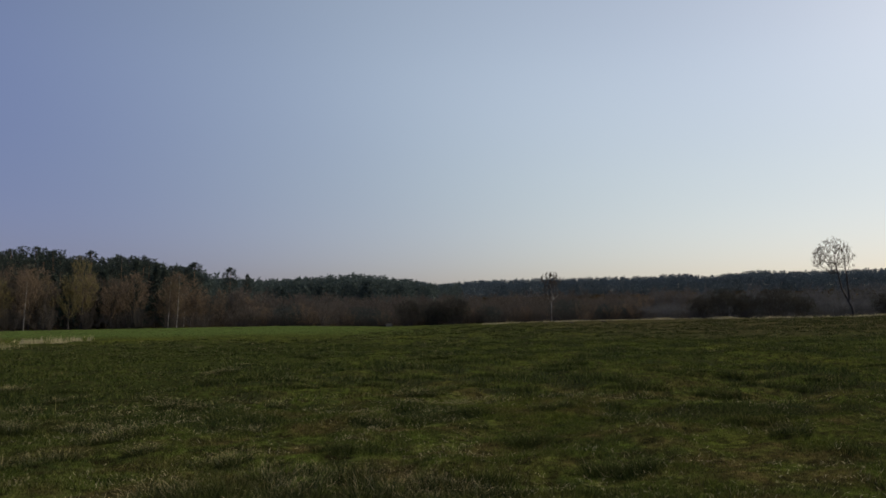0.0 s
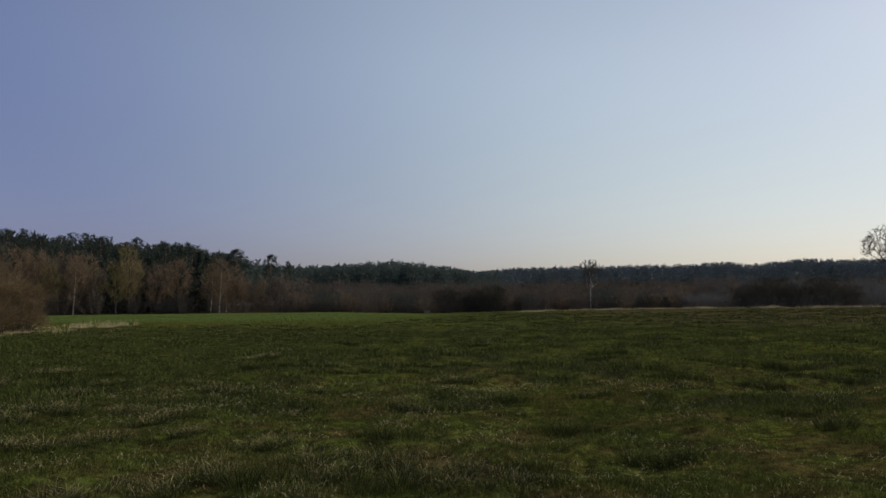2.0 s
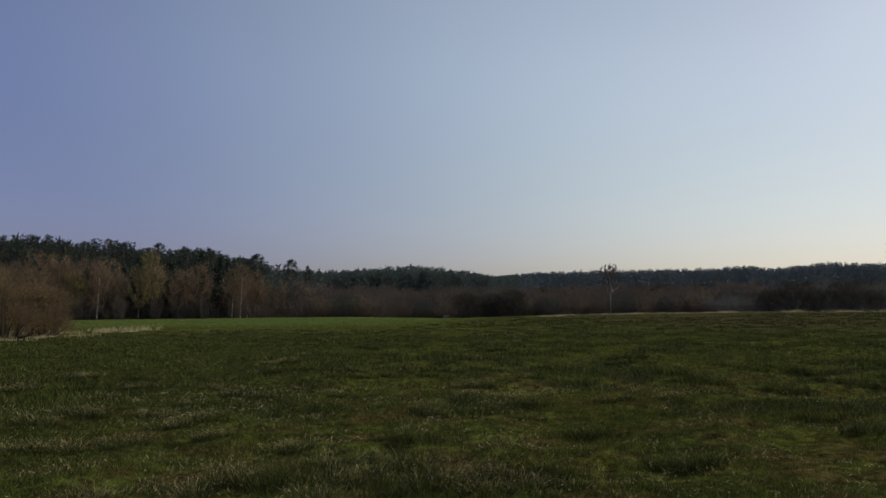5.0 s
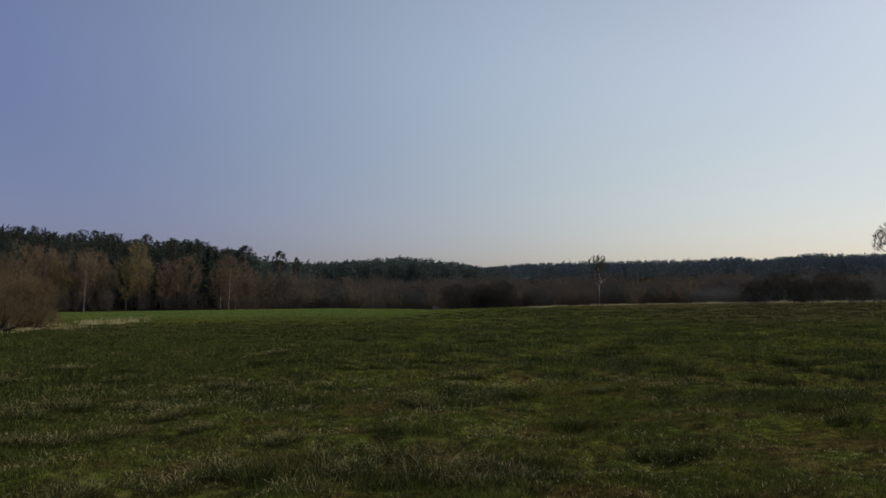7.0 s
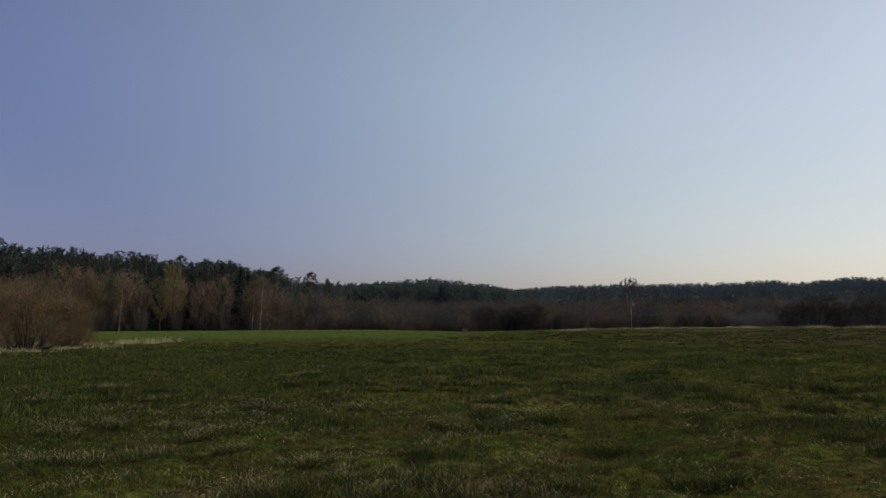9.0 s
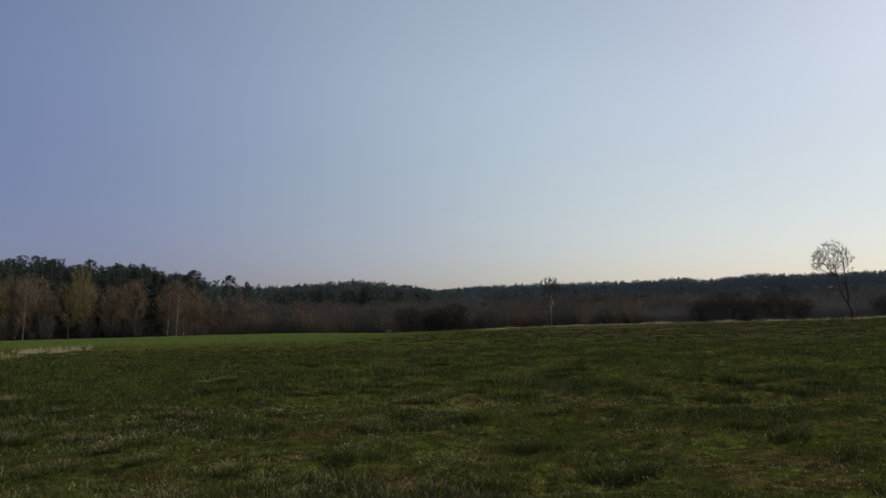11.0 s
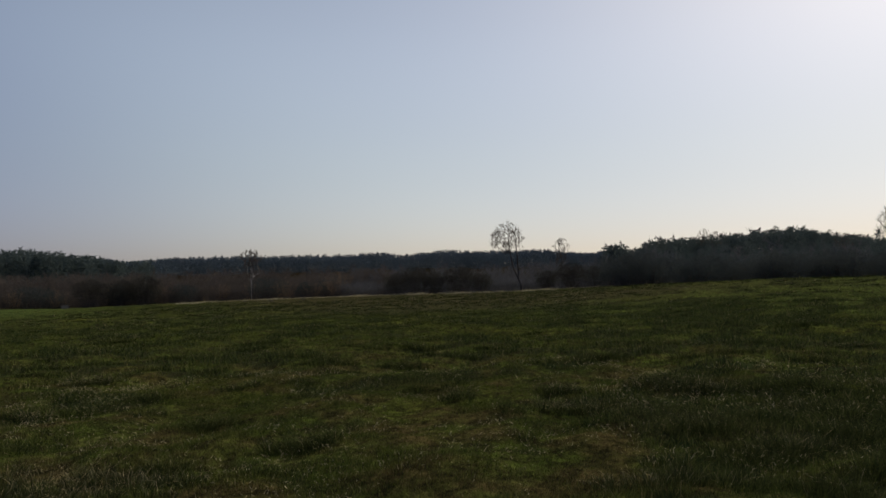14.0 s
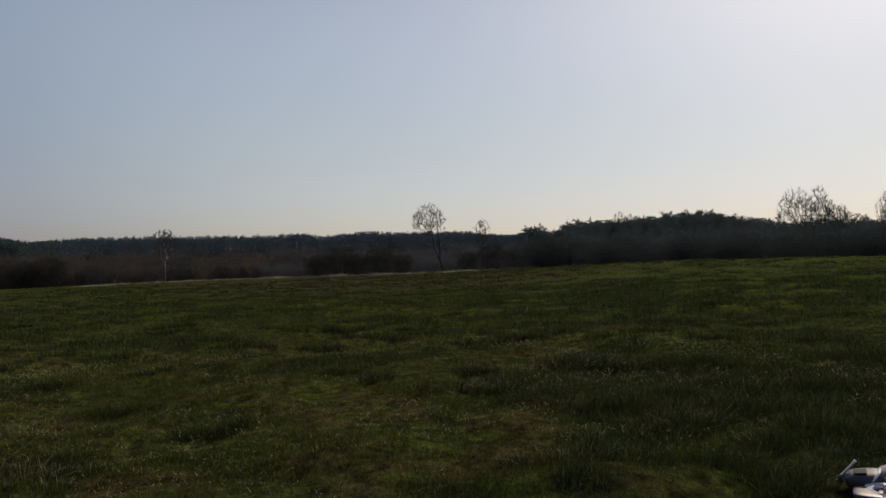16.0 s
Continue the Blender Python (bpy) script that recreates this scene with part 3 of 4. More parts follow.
def pine(rng, high, wide, first=0.42, clumps=46, needles=16, size=0.55, spiky=0.0, sides=5, clump=None):
    """A conifer: straight trunk, short limbs, and needle clumps at their ends. spiky 0: rounded pine; 1: pointed spruce."""
    wood, leaf = Geo(), Geo()
    k = np.linspace(0, 1, 6)
    sway = np.cumsum(rng.normal(0, 0.008 * high, (6, 2)), axis=0)
    trunk = np.stack([sway[:, 0] - sway[0, 0], sway[:, 1] - sway[0, 1], k * high * 0.98 - 0.2], 1)
    wood.tube(trunk, 0.012 * high * (1 - k) ** 0.7 + 0.02, sides)
    for n in range(clumps):
        s = (n + rng.uniform(0, 1)) / clumps
        z = first + (1 - first) * s
        round_ = math.sin(math.pi * min(1, 0.18 + 0.80 * s)) ** 0.7
        point = (1 - s) ** 0.85
        reach = wide / 2 * ((1 - spiky) * round_ + spiky * point) * rng.uniform(0.35, 1.1)
        a = n * 2.4 + rng.normal(0, 0.5)
        root = np.array([np.interp(z, k, trunk[:, 0]), np.interp(z, k, trunk[:, 1]), z * high * 0.98])
        end = root + np.array([np.cos(a) * reach, np.sin(a) * reach, (0.22 - 0.5 * spiky) * reach])
        if n % 4 == 0:
            wood.tube([root - (0, 0, 0.2), (root + end) / 2 + (0, 0, 0.02), end], [0.05, 0.035, 0.015], 3)
        c = end + rng.normal(0, (clump or size) * 0.5, (needles, 3)) * (1, 1, 0.6)
        way = rng.normal(0, 1, (needles, 3)) * (0.8, 0.8, 0.7) + (np.cos(a) * 0.5, np.sin(a) * 0.5, 0.75 - 0.4 * spiky)
        way /= np.linalg.norm(way, axis=1, keepdims=True)
        leaf.slivers(c, c + way * (size * 1.5 * rng.uniform(0.6, 1.3, needles))[:, None], size * 0.7 * rng.uniform(0.6, 1.3, needles), rng)
    return wood.arrays(), leaf.arrays()


def template(make, bark_m, twig_m, count, crown="crown"):
    """Pairs of meshes (trunk, crown) to be shared by the trees of one kind."""
    out = []
    for _ in range(count):
        (wv, wf), (fv, ff) = make()
        out.append((raw_mesh("trunk", wv, wf, [bark_m], smooth=True), raw_mesh(crown, fv, ff, [twig_m])))
    return out


def plant(name, pair, x, y, label, category, group="", high=1.0, wide=1.0, turn=0.0, sink=0.0, parts=("trunk", "crown")):
    m = pose(x, y, float(ground_z(x, y)) - sink, 0, 0, turn) @ Matrix.Diagonal((wide, wide, high, 1))
    ob = group_at(name, m, label, category, group)
    for n, me in zip(parts, pair):
        part(n, me, ob)
    return ob


# ---- ground: one sheet to the horizon ----


def build_ground():
    az = np.concatenate([np.arange(-50, 72, 0.6), np.arange(72, 310, 4.0)])
    d = np.concatenate([np.linspace(0.4, 4, 8), np.geomspace(4.2, 60, 190), np.geomspace(61, 1200, 90), np.geomspace(1300, 4500, 8)])
    a, r = np.meshgrid(az, d, indexing="xy")
    x, y = polar(a, r)
    v = np.stack([x, y, ground_z(x, y)], -1).reshape(-1, 3)
    n, k = len(az), len(d)
    i, j = np.meshgrid(np.arange(k - 1), np.arange(n), indexing="ij")
    p, q = i * n + j, i * n + (j + 1) % n
    tris = np.concatenate([np.stack([p, p + n, q + n], -1).reshape(-1, 3), np.stack([p, q + n, q], -1).reshape(-1, 3)])
    v = np.concatenate([v, [[0, 0, float(ground_z(0.0, 0.0))]]])
    ring = np.arange(n)
    tris = np.concatenate([tris, np.stack([np.full(n, len(v) - 1), ring, (ring + 1) % n], -1)])
    tris = tris[:, ::-1]
    ob = new("ground", raw_mesh("ground", v, tris, [M_GROUND], rush=rushes(v[:, 0], v[:, 1]), smooth=True))
    tagged(ob, "damp green pasture with mossy and brown patches", "ground", kind="structure")


build_ground()

# ---- grass ----
HANDSET = polar(59.75, 6.05)


def scatter(rng, count, az0, az1, d0, d1):
    az, d = rng.uniform(az0, az1, count), np.sqrt(rng.uniform(d0 * d0, d1 * d1, count))
    return polar(az, d)


def turf(name, rng, count, d0, d1, high, wide, m, label):
    x, y = scatter(rng, count, -41, 64, d0, d1)
    thick = 0.42 + 0.58 * ramp(0.34, 0.70, vnoise(x, y, 0.6, 11) * 0.6 + vnoise(x, y, 0.2, 12) * 0.4)
    keep = rng.uniform(0, 1, count) < thick
    keep &= np.hypot(x - HANDSET[0], y - HANDSET[1]) > 0.36
    x, y, thick = x[keep], y[keep], thick[keep]
    k = len(x)
    z = ground_z(x, y) - 0.01
    r = rushes(x, y)
    h = high * rng.uniform(0.4, 1.5, k) * (0.3 + 1.0 * thick) * (0.85 + 0.75 * r)
    a, lean = rng.uniform(0, 2 * np.pi, k), np.abs(rng.normal(0.55, 0.5, k))
    tip = np.stack([x + np.cos(a) * h * lean, y + np.sin(a) * h * lean, z + h], 1)
    b, w = rng.uniform(0, np.pi, k), wide * rng.uniform(0.6, 1.4, k) / 2
    side = np.stack([np.cos(b) * w, np.sin(b) * w, 0 * w], 1)
    base = np.stack([x, y, z], 1)
    v = np.stack([base - side, base + side, tip], 1).reshape(-1, 3)
    tagged(new(name, raw_mesh(name, v, np.arange(len(v)), [m], rush=np.repeat(r, 3))), label, "grass", kind="stuff")


rng = np.random.default_rng(5)
turf("grass", rng, 540000, 4.2, 14.0, 0.045, 0.0082, M_TURF, "short grazed pasture grass with dry blades")
turf("grass", rng, 330000, 14.0, 42.0, 0.078, 0.019, M_TURF_FAR, "short pasture grass further out in the meadow")
turf("grass", rng, 130000, 42.0, 128.0, 0.085, 0.04, M_TURF_FAR, "pasture grass near the far edge of the meadow")


def tuft_arrays(rng, wide, deep, high, blades, blade_w):
    """A rush tuft: bent, tapering blades that lean outwards. Returns vertices, triangles and how far up each vertex is."""
    r = np.sqrt(rng.uniform(0, 1, blades))
    a = rng.uniform(0, 2 * np.pi, blades)
    foot = np.stack([np.cos(a) * r * wide / 2, np.sin(a) * r * deep / 2, np.full(blades, -0.02)], 1)
    h = high * rng.uniform(0.45, 1.1, blades) * (1.05 - 0.45 * r * r)
    out = a + rng.normal(0, 0.9, blades)
    lean = np.abs(rng.normal(0.25, 0.4, blades)) + 0.3 * r
    way = np.stack([np.cos(out) * lean, np.sin(out) * lean, np.ones(blades)], 1)
    mid = foot + way * (h * 0.55)[:, None]
    tip = foot + way * h[:, None] + np.stack([np.cos(out) * lean * h * 0.5, np.sin(out) * lean * h * 0.5, -0.25 * lean * h], 1)
    b, w = rng.uniform(0, np.pi, blades), blade_w * rng.uniform(0.6, 1.3, blades) / 2
    side = np.stack([np.cos(b) * w, np.sin(b) * w, 0 * w], 1)
    v = np.stack([foot - side, foot + side, mid + side * 0.8, mid - side * 0.8, tip], 1).reshape(-1, 3)
    f = (np.array([[0, 1, 2], [0, 2, 3], [3, 2, 4]])[None] + 5 * np.arange(blades)[:, None, None]).reshape(-1, 3)
    return v, f, np.tile([0, 0, 0.5, 0.5, 1.0], blades)


# tufts that stand out: x, y, width, height
PALE_TUFTS = [(-1.5, 6.1, 0.44, 0.2), (-0.3, 6.7, 0.49, 0.21), (-3.4, 6.0, 0.64, 0.24), (-0.5, 6.9, 0.75, 0.27), (-2.8, 6.4, 0.46, 0.24), (-1.4, 6.9, 0.65, 0.24), (-0.0, 7.1, 0.58, 0.25), (-2.5, 6.8, 0.65, 0.31),
              (-3.2, 6.5, 0.33, 0.15), (-1.6, 7.5, 0.68, 0.23), (-2.4, 8.1, 0.62, 0.21), (-4.3, 8.3, 0.45, 0.2), (-3.5, 8.7, 0.33, 0.17), (-5.5, 8.0, 0.45, 0.18), (-5.2, 8.2, 0.83, 0.24), (-4.4, 10.0, 0.8, 0.3),
              (-2.7, 10.8, 0.52, 0.15), (-1.0, 11.2, 0.48, 0.26), (-6.5, 9.9, 0.5, 0.27), (-6.3, 10.7, 0.72, 0.29), (-5.4, 11.2, 0.6, 0.23), (-4.6, 13.2, 0.86, 0.22), (-3.0, 13.7, 0.35, 0.26), (-0.5, 14.8, 0.69, 0.3)]
PALE_TUFTS_BEYOND = [(-7.6, 13.4, 0.65, 0.24), (-5.6, 14.6, 0.73, 0.19), (-7.5, 14.4, 0.33, 0.2), (-10.0, 14.7, 0.82, 0.25), (-10.2, 17.3, 1.09, 0.25), (-6.2, 20.7, 1.0, 0.25)]
GREEN_TUFTS = [(4.9, 3.4, 0.51, 0.2), (4.2, 4.3, 0.6, 0.23), (4.9, 3.9, 0.58, 0.24), (5.1, 4.0, 0.55, 0.25), (-1.0, 6.5, 0.41, 0.15), (1.2, 6.7, 0.31, 0.13), (-2.0, 6.6, 0.51, 0.38), (5.7, 4.2, 0.6, 0.27),
               (5.3, 4.9, 0.61, 0.25), (0.4, 7.3, 0.65, 0.22), (5.5, 5.2, 0.76, 0.28), (6.5, 4.1, 0.65, 0.26), (1.8, 7.5, 0.77, 0.2), (1.8, 7.6, 0.85, 0.21), (4.5, 6.8, 0.16, 0.08), (5.6, 6.0, 0.7, 0.29),
               (6.7, 5.2, 0.72, 0.29), (-1.1, 8.6, 0.7, 0.2), (6.6, 6.2, 0.7, 0.28), (6.7, 6.3, 0.78, 0.26), (4.5, 8.1, 0.53, 0.23), (1.1, 9.5, 0.85, 0.21), (1.1, 9.6, 0.63, 0.19), (7.7, 6.1, 0.83, 0.27)]
GREEN_TUFTS_BEYOND = [(6.0, 8.0, 0.85, 0.23), (8.3, 5.8, 0.94, 0.27), (8.0, 6.8, 0.73, 0.28), (0.5, 10.5, 0.39, 0.18), (-0.4, 11.3, 1.09, 0.3), (9.1, 7.0, 1.06, 0.3), (2.7, 11.3, 0.49, 0.22), (4.6, 10.7, 1.08, 0.22),
                      (8.7, 8.0, 1.09, 0.33), (0.4, 12.4, 0.86, 0.21), (10.9, 6.7, 0.99, 0.24), (5.2, 13.9, 1.27, 0.3), (8.7, 12.1, 1.27, 0.35), (10.4, 11.5, 0.84, 0.24), (4.1, 15.0, 1.14, 0.31), (12.0, 10.0, 1.08, 0.27),
                      (11.4, 11.4, 1.12, 0.27), (7.0, 14.8, 0.88, 0.25), (-3.7, 16.2, 0.58, 0.15), (3.9, 16.8, 1.0, 0.27), (-1.6, 17.4, 1.01, 0.2), (-2.6, 17.3, 0.84, 0.22), (8.5, 16.5, 0.86, 0.2), (7.0, 17.4, 1.3, 0.29)]
GREEN_TUFTS_FAR = [(-4.4, 19.6, 0.93, 0.19), (17.9, 11.4, 1.47, 0.26), (3.7, 22.1, 1.21, 0.31), (17.7, 15.4, 1.64, 0.33), (12.0, 20.8, 0.97, 0.19), (-0.2, 26.1, 1.21, 0.32), (15.2, 23.3, 1.29, 0.26), (-5.2, 28.7, 1.12, 0.31)]
FADING_TUFTS = [(3.7, 4.5, 0.63, 0.23), (0.2, 6.5, 0.65, 0.2), (4.3, 5.0, 0.3, 0.15), (0.5, 6.8, 0.58, 0.18), (-0.9, 7.1, 0.63, 0.34), (5.9, 5.1, 0.72, 0.24), (5.7, 6.2, 0.46, 0.2), (5.4, 8.1, 0.98, 0.26),
                (4.3, 9.3, 0.4, 0.24), (5.8, 9.1, 0.67, 0.22), (7.7, 8.5, 1.15, 0.3), (7.3, 9.0, 0.63, 0.21), (1.9, 12.8, 0.75, 0.22)]


def rush_tuft(rng, x, y, wide, high, m, label, dense=1.0):
    """One tuft, made of a few close clumps of unequal height."""
    geo, tips = Geo(), []
    clumps = max(2, round(wide / 0.22))
    thin = 0.0034 + 0.00022 * math.hypot(x, y)
    for n in range(clumps):
        u = ((n + rng.uniform(0.2, 0.8)) / clumps - 0.5) * wide * 0.85
        w = wide / clumps * rng.uniform(1.2, 1.9)
        v, f, tip = tuft_arrays(rng, w, w * rng.uniform(0.7, 1.1), high * rng.uniform(0.75, 1.15), int((55 + 300 * w) * dense), thin)
        v = v + (u, rng.uniform(-0.25, 0.25) * min(wide, 0.6), 0)
        v[:, 2] += ground_z(x + u, y) - ground_z(x, y)
        geo.add(v, f)
        tips.append(tip)
    v, f = geo.arrays()
    ob = new("rush_tuft", raw_mesh("rush_tuft", v, f, [m], tip=np.concatenate(tips)))
    ob.matrix_world = pose(x, y, float(ground_z(x, y)), 0, 0, -math.degrees(math.atan2(x, y)) + rng.uniform(-12, 12))
    tagged(ob, label, "grass tuft", "rush tufts in the meadow")


rng = np.random.default_rng(8)
for x, y, w, h in PALE_TUFTS + PALE_TUFTS_BEYOND:
    rush_tuft(rng, x, y, w, h, M_STRAW, "straw-coloured dry rush tuft in the pasture")
for x, y, w, h in GREEN_TUFTS + GREEN_TUFTS_BEYOND + GREEN_TUFTS_FAR:
    rush_tuft(rng, x, y, w, h, M_RUSH, "dark green rush tuft in the pasture", 1.1 if math.hypot(x, y) < 9 else 0.6)
for x, y, w, h in FADING_TUFTS:
    rush_tuft(rng, x, y, w, h, M_MIXED, "dark green rush clump with long pale tips")
# more tufts in drifts, thicker towards the right
x, y = scatter(rng, 6000, -41, 64, 7.0, 100.0)
d, az = np.hypot(x, y), np.degrees(np.arctan2(x, y))
keep = (rushes(x, y) > rng.uniform(0.3, 1.0, len(x))) & ~((y > 62) & (x < -8)) & ~((d < 13) & (az < 30))
x, y = x[keep], y[keep]
more_x, more_y = scatter(rng, 1500, -30, 34, 13.0, 75.0)
keep = (vnoise(more_x, more_y, 2.6, 61) > rng.uniform(0.25, 0.75, len(more_x))) & ~((more_y > 55) & (more_x < 0))
x, y = np.concatenate([x, more_x[keep]]), np.concatenate([y, more_y[keep]])
order = np.argsort(np.hypot(x, y))
x, y = x[order], y[order]
for px, py in zip(x[:120], y[:120]):
    w = rng.uniform(0.35, 1.0)
    m, label = (M_MIXED, "small rush tuft with straw-coloured tips") if rng.uniform() < 0.3 else (M_RUSH, "small dark green rush tuft")
    rush_tuft(rng, px, py, w, rng.uniform(0.12, 0.22), m, label, 0.55)
for m, pick, label in ((M_RUSH, 0, "drifts of dark green rushes across the meadow"), (M_MIXED, 1, "drifts of fading rushes across the meadow")):
    geo, tips = Geo(), []
    for n, (px, py) in enumerate(zip(x[120:], y[120:])):
        if (n % 5 < 2) != pick:
            continue
        far = np.hypot(px, py)
        v, f, tip = tuft_arrays(rng, rng.uniform(0.5, 1.5), rng.uniform(0.3, 0.6), rng.uniform(0.12, 0.24), 54, 0.016 + 0.0006 * far)
        v, tip = v.reshape(-1, 5, 3)[:, [0, 1, 4]].reshape(-1, 3), tip.reshape(-1, 5)[:, [0, 1, 4]].ravel()
        turn = -math.atan2(px, py) + rng.normal(0, 0.3)
        c, w = math.cos(turn), math.sin(turn)
        v = np.stack([v[:, 0] * c - v[:, 1] * w + px, v[:, 0] * w + v[:, 1] * c + py, v[:, 2]], 1)
        v[:, 2] += ground_z(v[:, 0], v[:, 1])
        geo.add(v, np.arange(len(v)))
        tips.append(tip)
    v, f = geo.arrays()
    tagged(new("rush_drift", raw_mesh("rush_drift", v, f, [m], tip=np.concatenate(tips))), label, "grass", kind="stuff")


def dead_blade_glints(rng, count):
    """Pale dead blades that lie curled on the sward; their pale colour also stands in for glints."""
    x, y = scatter(rng, count, -41, 64, 4.4, 15.0)
    keep = vnoise(x, y, 0.9, 51) * 0.55 + vnoise(x, y, 0.3, 52) * 0.45 > rng.uniform(0.46, 0.78, count)
    x, y = x[keep], y[keep]
    k, d = len(x), np.hypot(x, y)
    base = np.stack([x, y, ground_z(x, y) + 0.02 + 0.05 * rng.uniform(0, 1, k) * (1 + rushes(x, y))], 1)
    a, long = rng.uniform(0, 2 * np.pi, k), rng.uniform(0.012, 0.038, k)
    way = np.stack([np.cos(a), np.sin(a), rng.uniform(-0.1, 1.6, k)], 1)
    geo = Geo()
    geo.slivers(base, base + way * long[:, None], 0.0028 + 0.0003 * d, rng)
    v, f = geo.arrays()
    tagged(new("dead_grass_glints", raw_mesh("dead_grass_glints", v, f, [M_DEAD_GLINT])), "pale dead grass blades and painted glints on the pasture", "grass", kind="stuff")


dead_blade_glints(rng, 42000)


def reeds(name, rng, azs, ds, count, high, label):
    """A strip of pale dry grass between two azimuths and distances."""
    az = rng.uniform(azs[0], azs[1], count)
    d = np.interp(az, azs, (ds[0], ds[1])) + rng.normal(0, ds[2], count)
    x, y = polar(az, d)
    keep = vnoise(x, y, 3.0, 31) * 0.6 + vnoise(x, y, 0.9, 33) * 0.4 > 0.47
    share = (az - azs[0]) / (azs[1] - azs[0])
    keep &= rng.uniform(0, 1, count) < np.minimum(ramp(0, 0.15, share), ramp(1.0, 0.75, share))
    x, y = x[keep], y[keep]
    z = ground_z(x, y)
    geo = Geo()
    base = np.stack([x, y, z - 0.02], 1)
    h = high * rng.uniform(0.4, 1.2, len(x)) * (0.4 + vnoise(x, y, 2.0, 32))
    geo.slivers(base, base + np.stack([rng.normal(0, 0.25, len(x)) * h, rng.normal(0, 0.25, len(x)) * h, h], 1), np.full(len(x), 0.035), rng)
    v, f = geo.arrays()
    tagged(new(name, raw_mesh(name, v, f, [M_REED])), label, "grass", kind="stuff")


reeds("dry_grass", rng, (-44, -25.5), (47, 67, 2.0), 9000, 0.42, "pale dry grass along the edge of the crop")
reeds("dry_grass", rng, (-41, -29.0), (46.0, 53.5, 1.3), 3000, 0.26, "pale dry grass at the foot of the willow")
reeds("dry_grass", rng, (-28.0, -25.2), (62, 66.5, 0.9), 900, 0.42, "tall pale grass clump at the end of the strip")
reeds("dry_grass", rng, (1, 24), (129, 120, 2.5), 12000, 0.3, "pale dry grass at the far edge of the meadow")
reeds("dry_grass", rng, (15, 42), (120, 101, 1.6), 9000, 0.42, "pale dry reeds below the bushes")

# ---- single trees ----
rng = np.random.default_rng(21)
LONE = polar(29.25, 115.0)
# seen from the meadow, the main stem leans to the left and carries a limb; a second stem rises straight
lone_stems = [[(0, 0, -0.2), (-0.3, 0, 1.4), (-1.4, 0.1, 3.9), (-1.9, 0.2, 6.4), (-2.1, 0.2, 8.0), (-2.1, 0.1, 9.3)],
              [(-0.45, 0, 2.0), (-0.6, -0.4, 4.5), (-0.75, -0.5, 6.9), (-0.7, -0.6, 8.6)],
              [(-1.8, 0.2, 5.8), (-2.7, 0.4, 7.0), (-3.6, 0.5, 8.4)]]
egg = ((-2.2, 0, 8.4), (2.75, 2.3, 2.55))
pair = template(lambda: grown_tree(rng, lone_stems, [egg, egg, egg, ((-4.0, 0.4, 8.3), (0.9, 1.1, 1.4)), ((-1.5, -0.3, 8.0), (1.8, 1.8, 1.8))], tips=420, twigs=20000, twig_long=0.5, twig_wide=0.007, thin=0.006, girth=0.33), M_BARK, M_TWIG, 1)[0]
plant("bare_tree", pair, *LONE, "tall leafless tree with a leaning forked trunk", "tree", turn=-29.35)
slim = [[(0, 0, -0.2), (-0.1, 0, 3.0), (-0.25, 0, 6.0), (-0.35, 0, 8.9)]]
pair = template(lambda: grown_tree(rng, slim, [((-0.2, 0, 8.2), (2.1, 1.8, 1.5)), ((-0.2, 0, 6.2), (1.8, 1.6, 2.2))], tips=180, twigs=10000, twig_long=0.5, twig_wide=0.02, girth=0.075), M_BIRCH_WHITE, M_TWIG_PALE, 1)[0]
plant("birch_tree", pair, *polar(8.45, 146.0), "slender white-trunked birch in front of the far wood", "tree", turn=-8.45)
pair = template(lambda: grown_tree(rng, [[(0, 0, -0.2), (0.1, 0, 4), (0, 0, 9.8)]], [((0, 0, 8.9), (1.7, 1.7, 1.7)), ((0, 0, 6.5), (1.3, 1.3, 2.0))], tips=140, twigs=6000, twig_long=0.5, twig_wide=0.014, girth=0.17), M_BARK, M_TWIG, 1)[0]
plant("bare_tree", pair, *polar(32.3, 150.0), "small leafless tree rising above the bushes", "tree", turn=-32)
for az, d, stem, crowns in ((55.7, 120, [[(0.2, 0, -0.2), (0.0, 0, 3.5), (-0.4, 0, 6.0), (-1.2, 0.2, 8.2), (-1.5, 0.2, 8.8)], [(-0.2, 0, 5.0), (0.0, -0.4, 7.4), (0.05, -0.5, 8.6)], [(-0.1, 0, 4.4), (-1.8, -0.2, 6.6), (-3.2, 0, 8.0)]], [((-1.5, 0, 8.5), (2.7, 2.6, 2.6)), ((-1.0, 0, 7.6), (2.6, 2.6, 2.2))]),
                            (56.05, 121, [[(0.0, 0, -0.2), (0.1, 0, 4.0), (0.0, 0.1, 7.2), (-0.1, 0.1, 9.0)], [(0.1, 0, 4.8), (1.0, -0.3, 7.0), (1.3, -0.4, 8.2)]], [((0.9, 0, 8.4), (2.0, 2.2, 2.7)), ((1.2, 0, 7.4), (2.0, 2.2, 2.0))]),
                            (57.6, 135, [[(0, 0, -0.2), (0.1, 0, 4.5), (-0.2, 0, 8.6)], [(0.1, 0, 4.0), (1.2, 0, 7.6)]], [((0, 0, 7.2), (2.6, 2.4, 2.2))]),
                            (60.9, 125, [[(0, 0, -0.2), (0.1, 0, 4.5), (-0.2, 0, 9.6)], [(0.1, 0, 4.0), (1.2, 0, 8.6)]], [((0.2, 0, 7.8), (2.7, 2.4, 2.8))])):
    pair = template(lambda: grown_tree(rng, stem, crowns, tips=400, twigs=14000, twig_long=0.5, twig_wide=0.009, thin=0.0075, girth=0.29), M_BARK, M_TWIG_DARK, 1)[0]
    plant("bare_tree", pair, *polar(az, d), "large leafless tree with a broad dark crown", "tree", high=1.06, turn=-az)
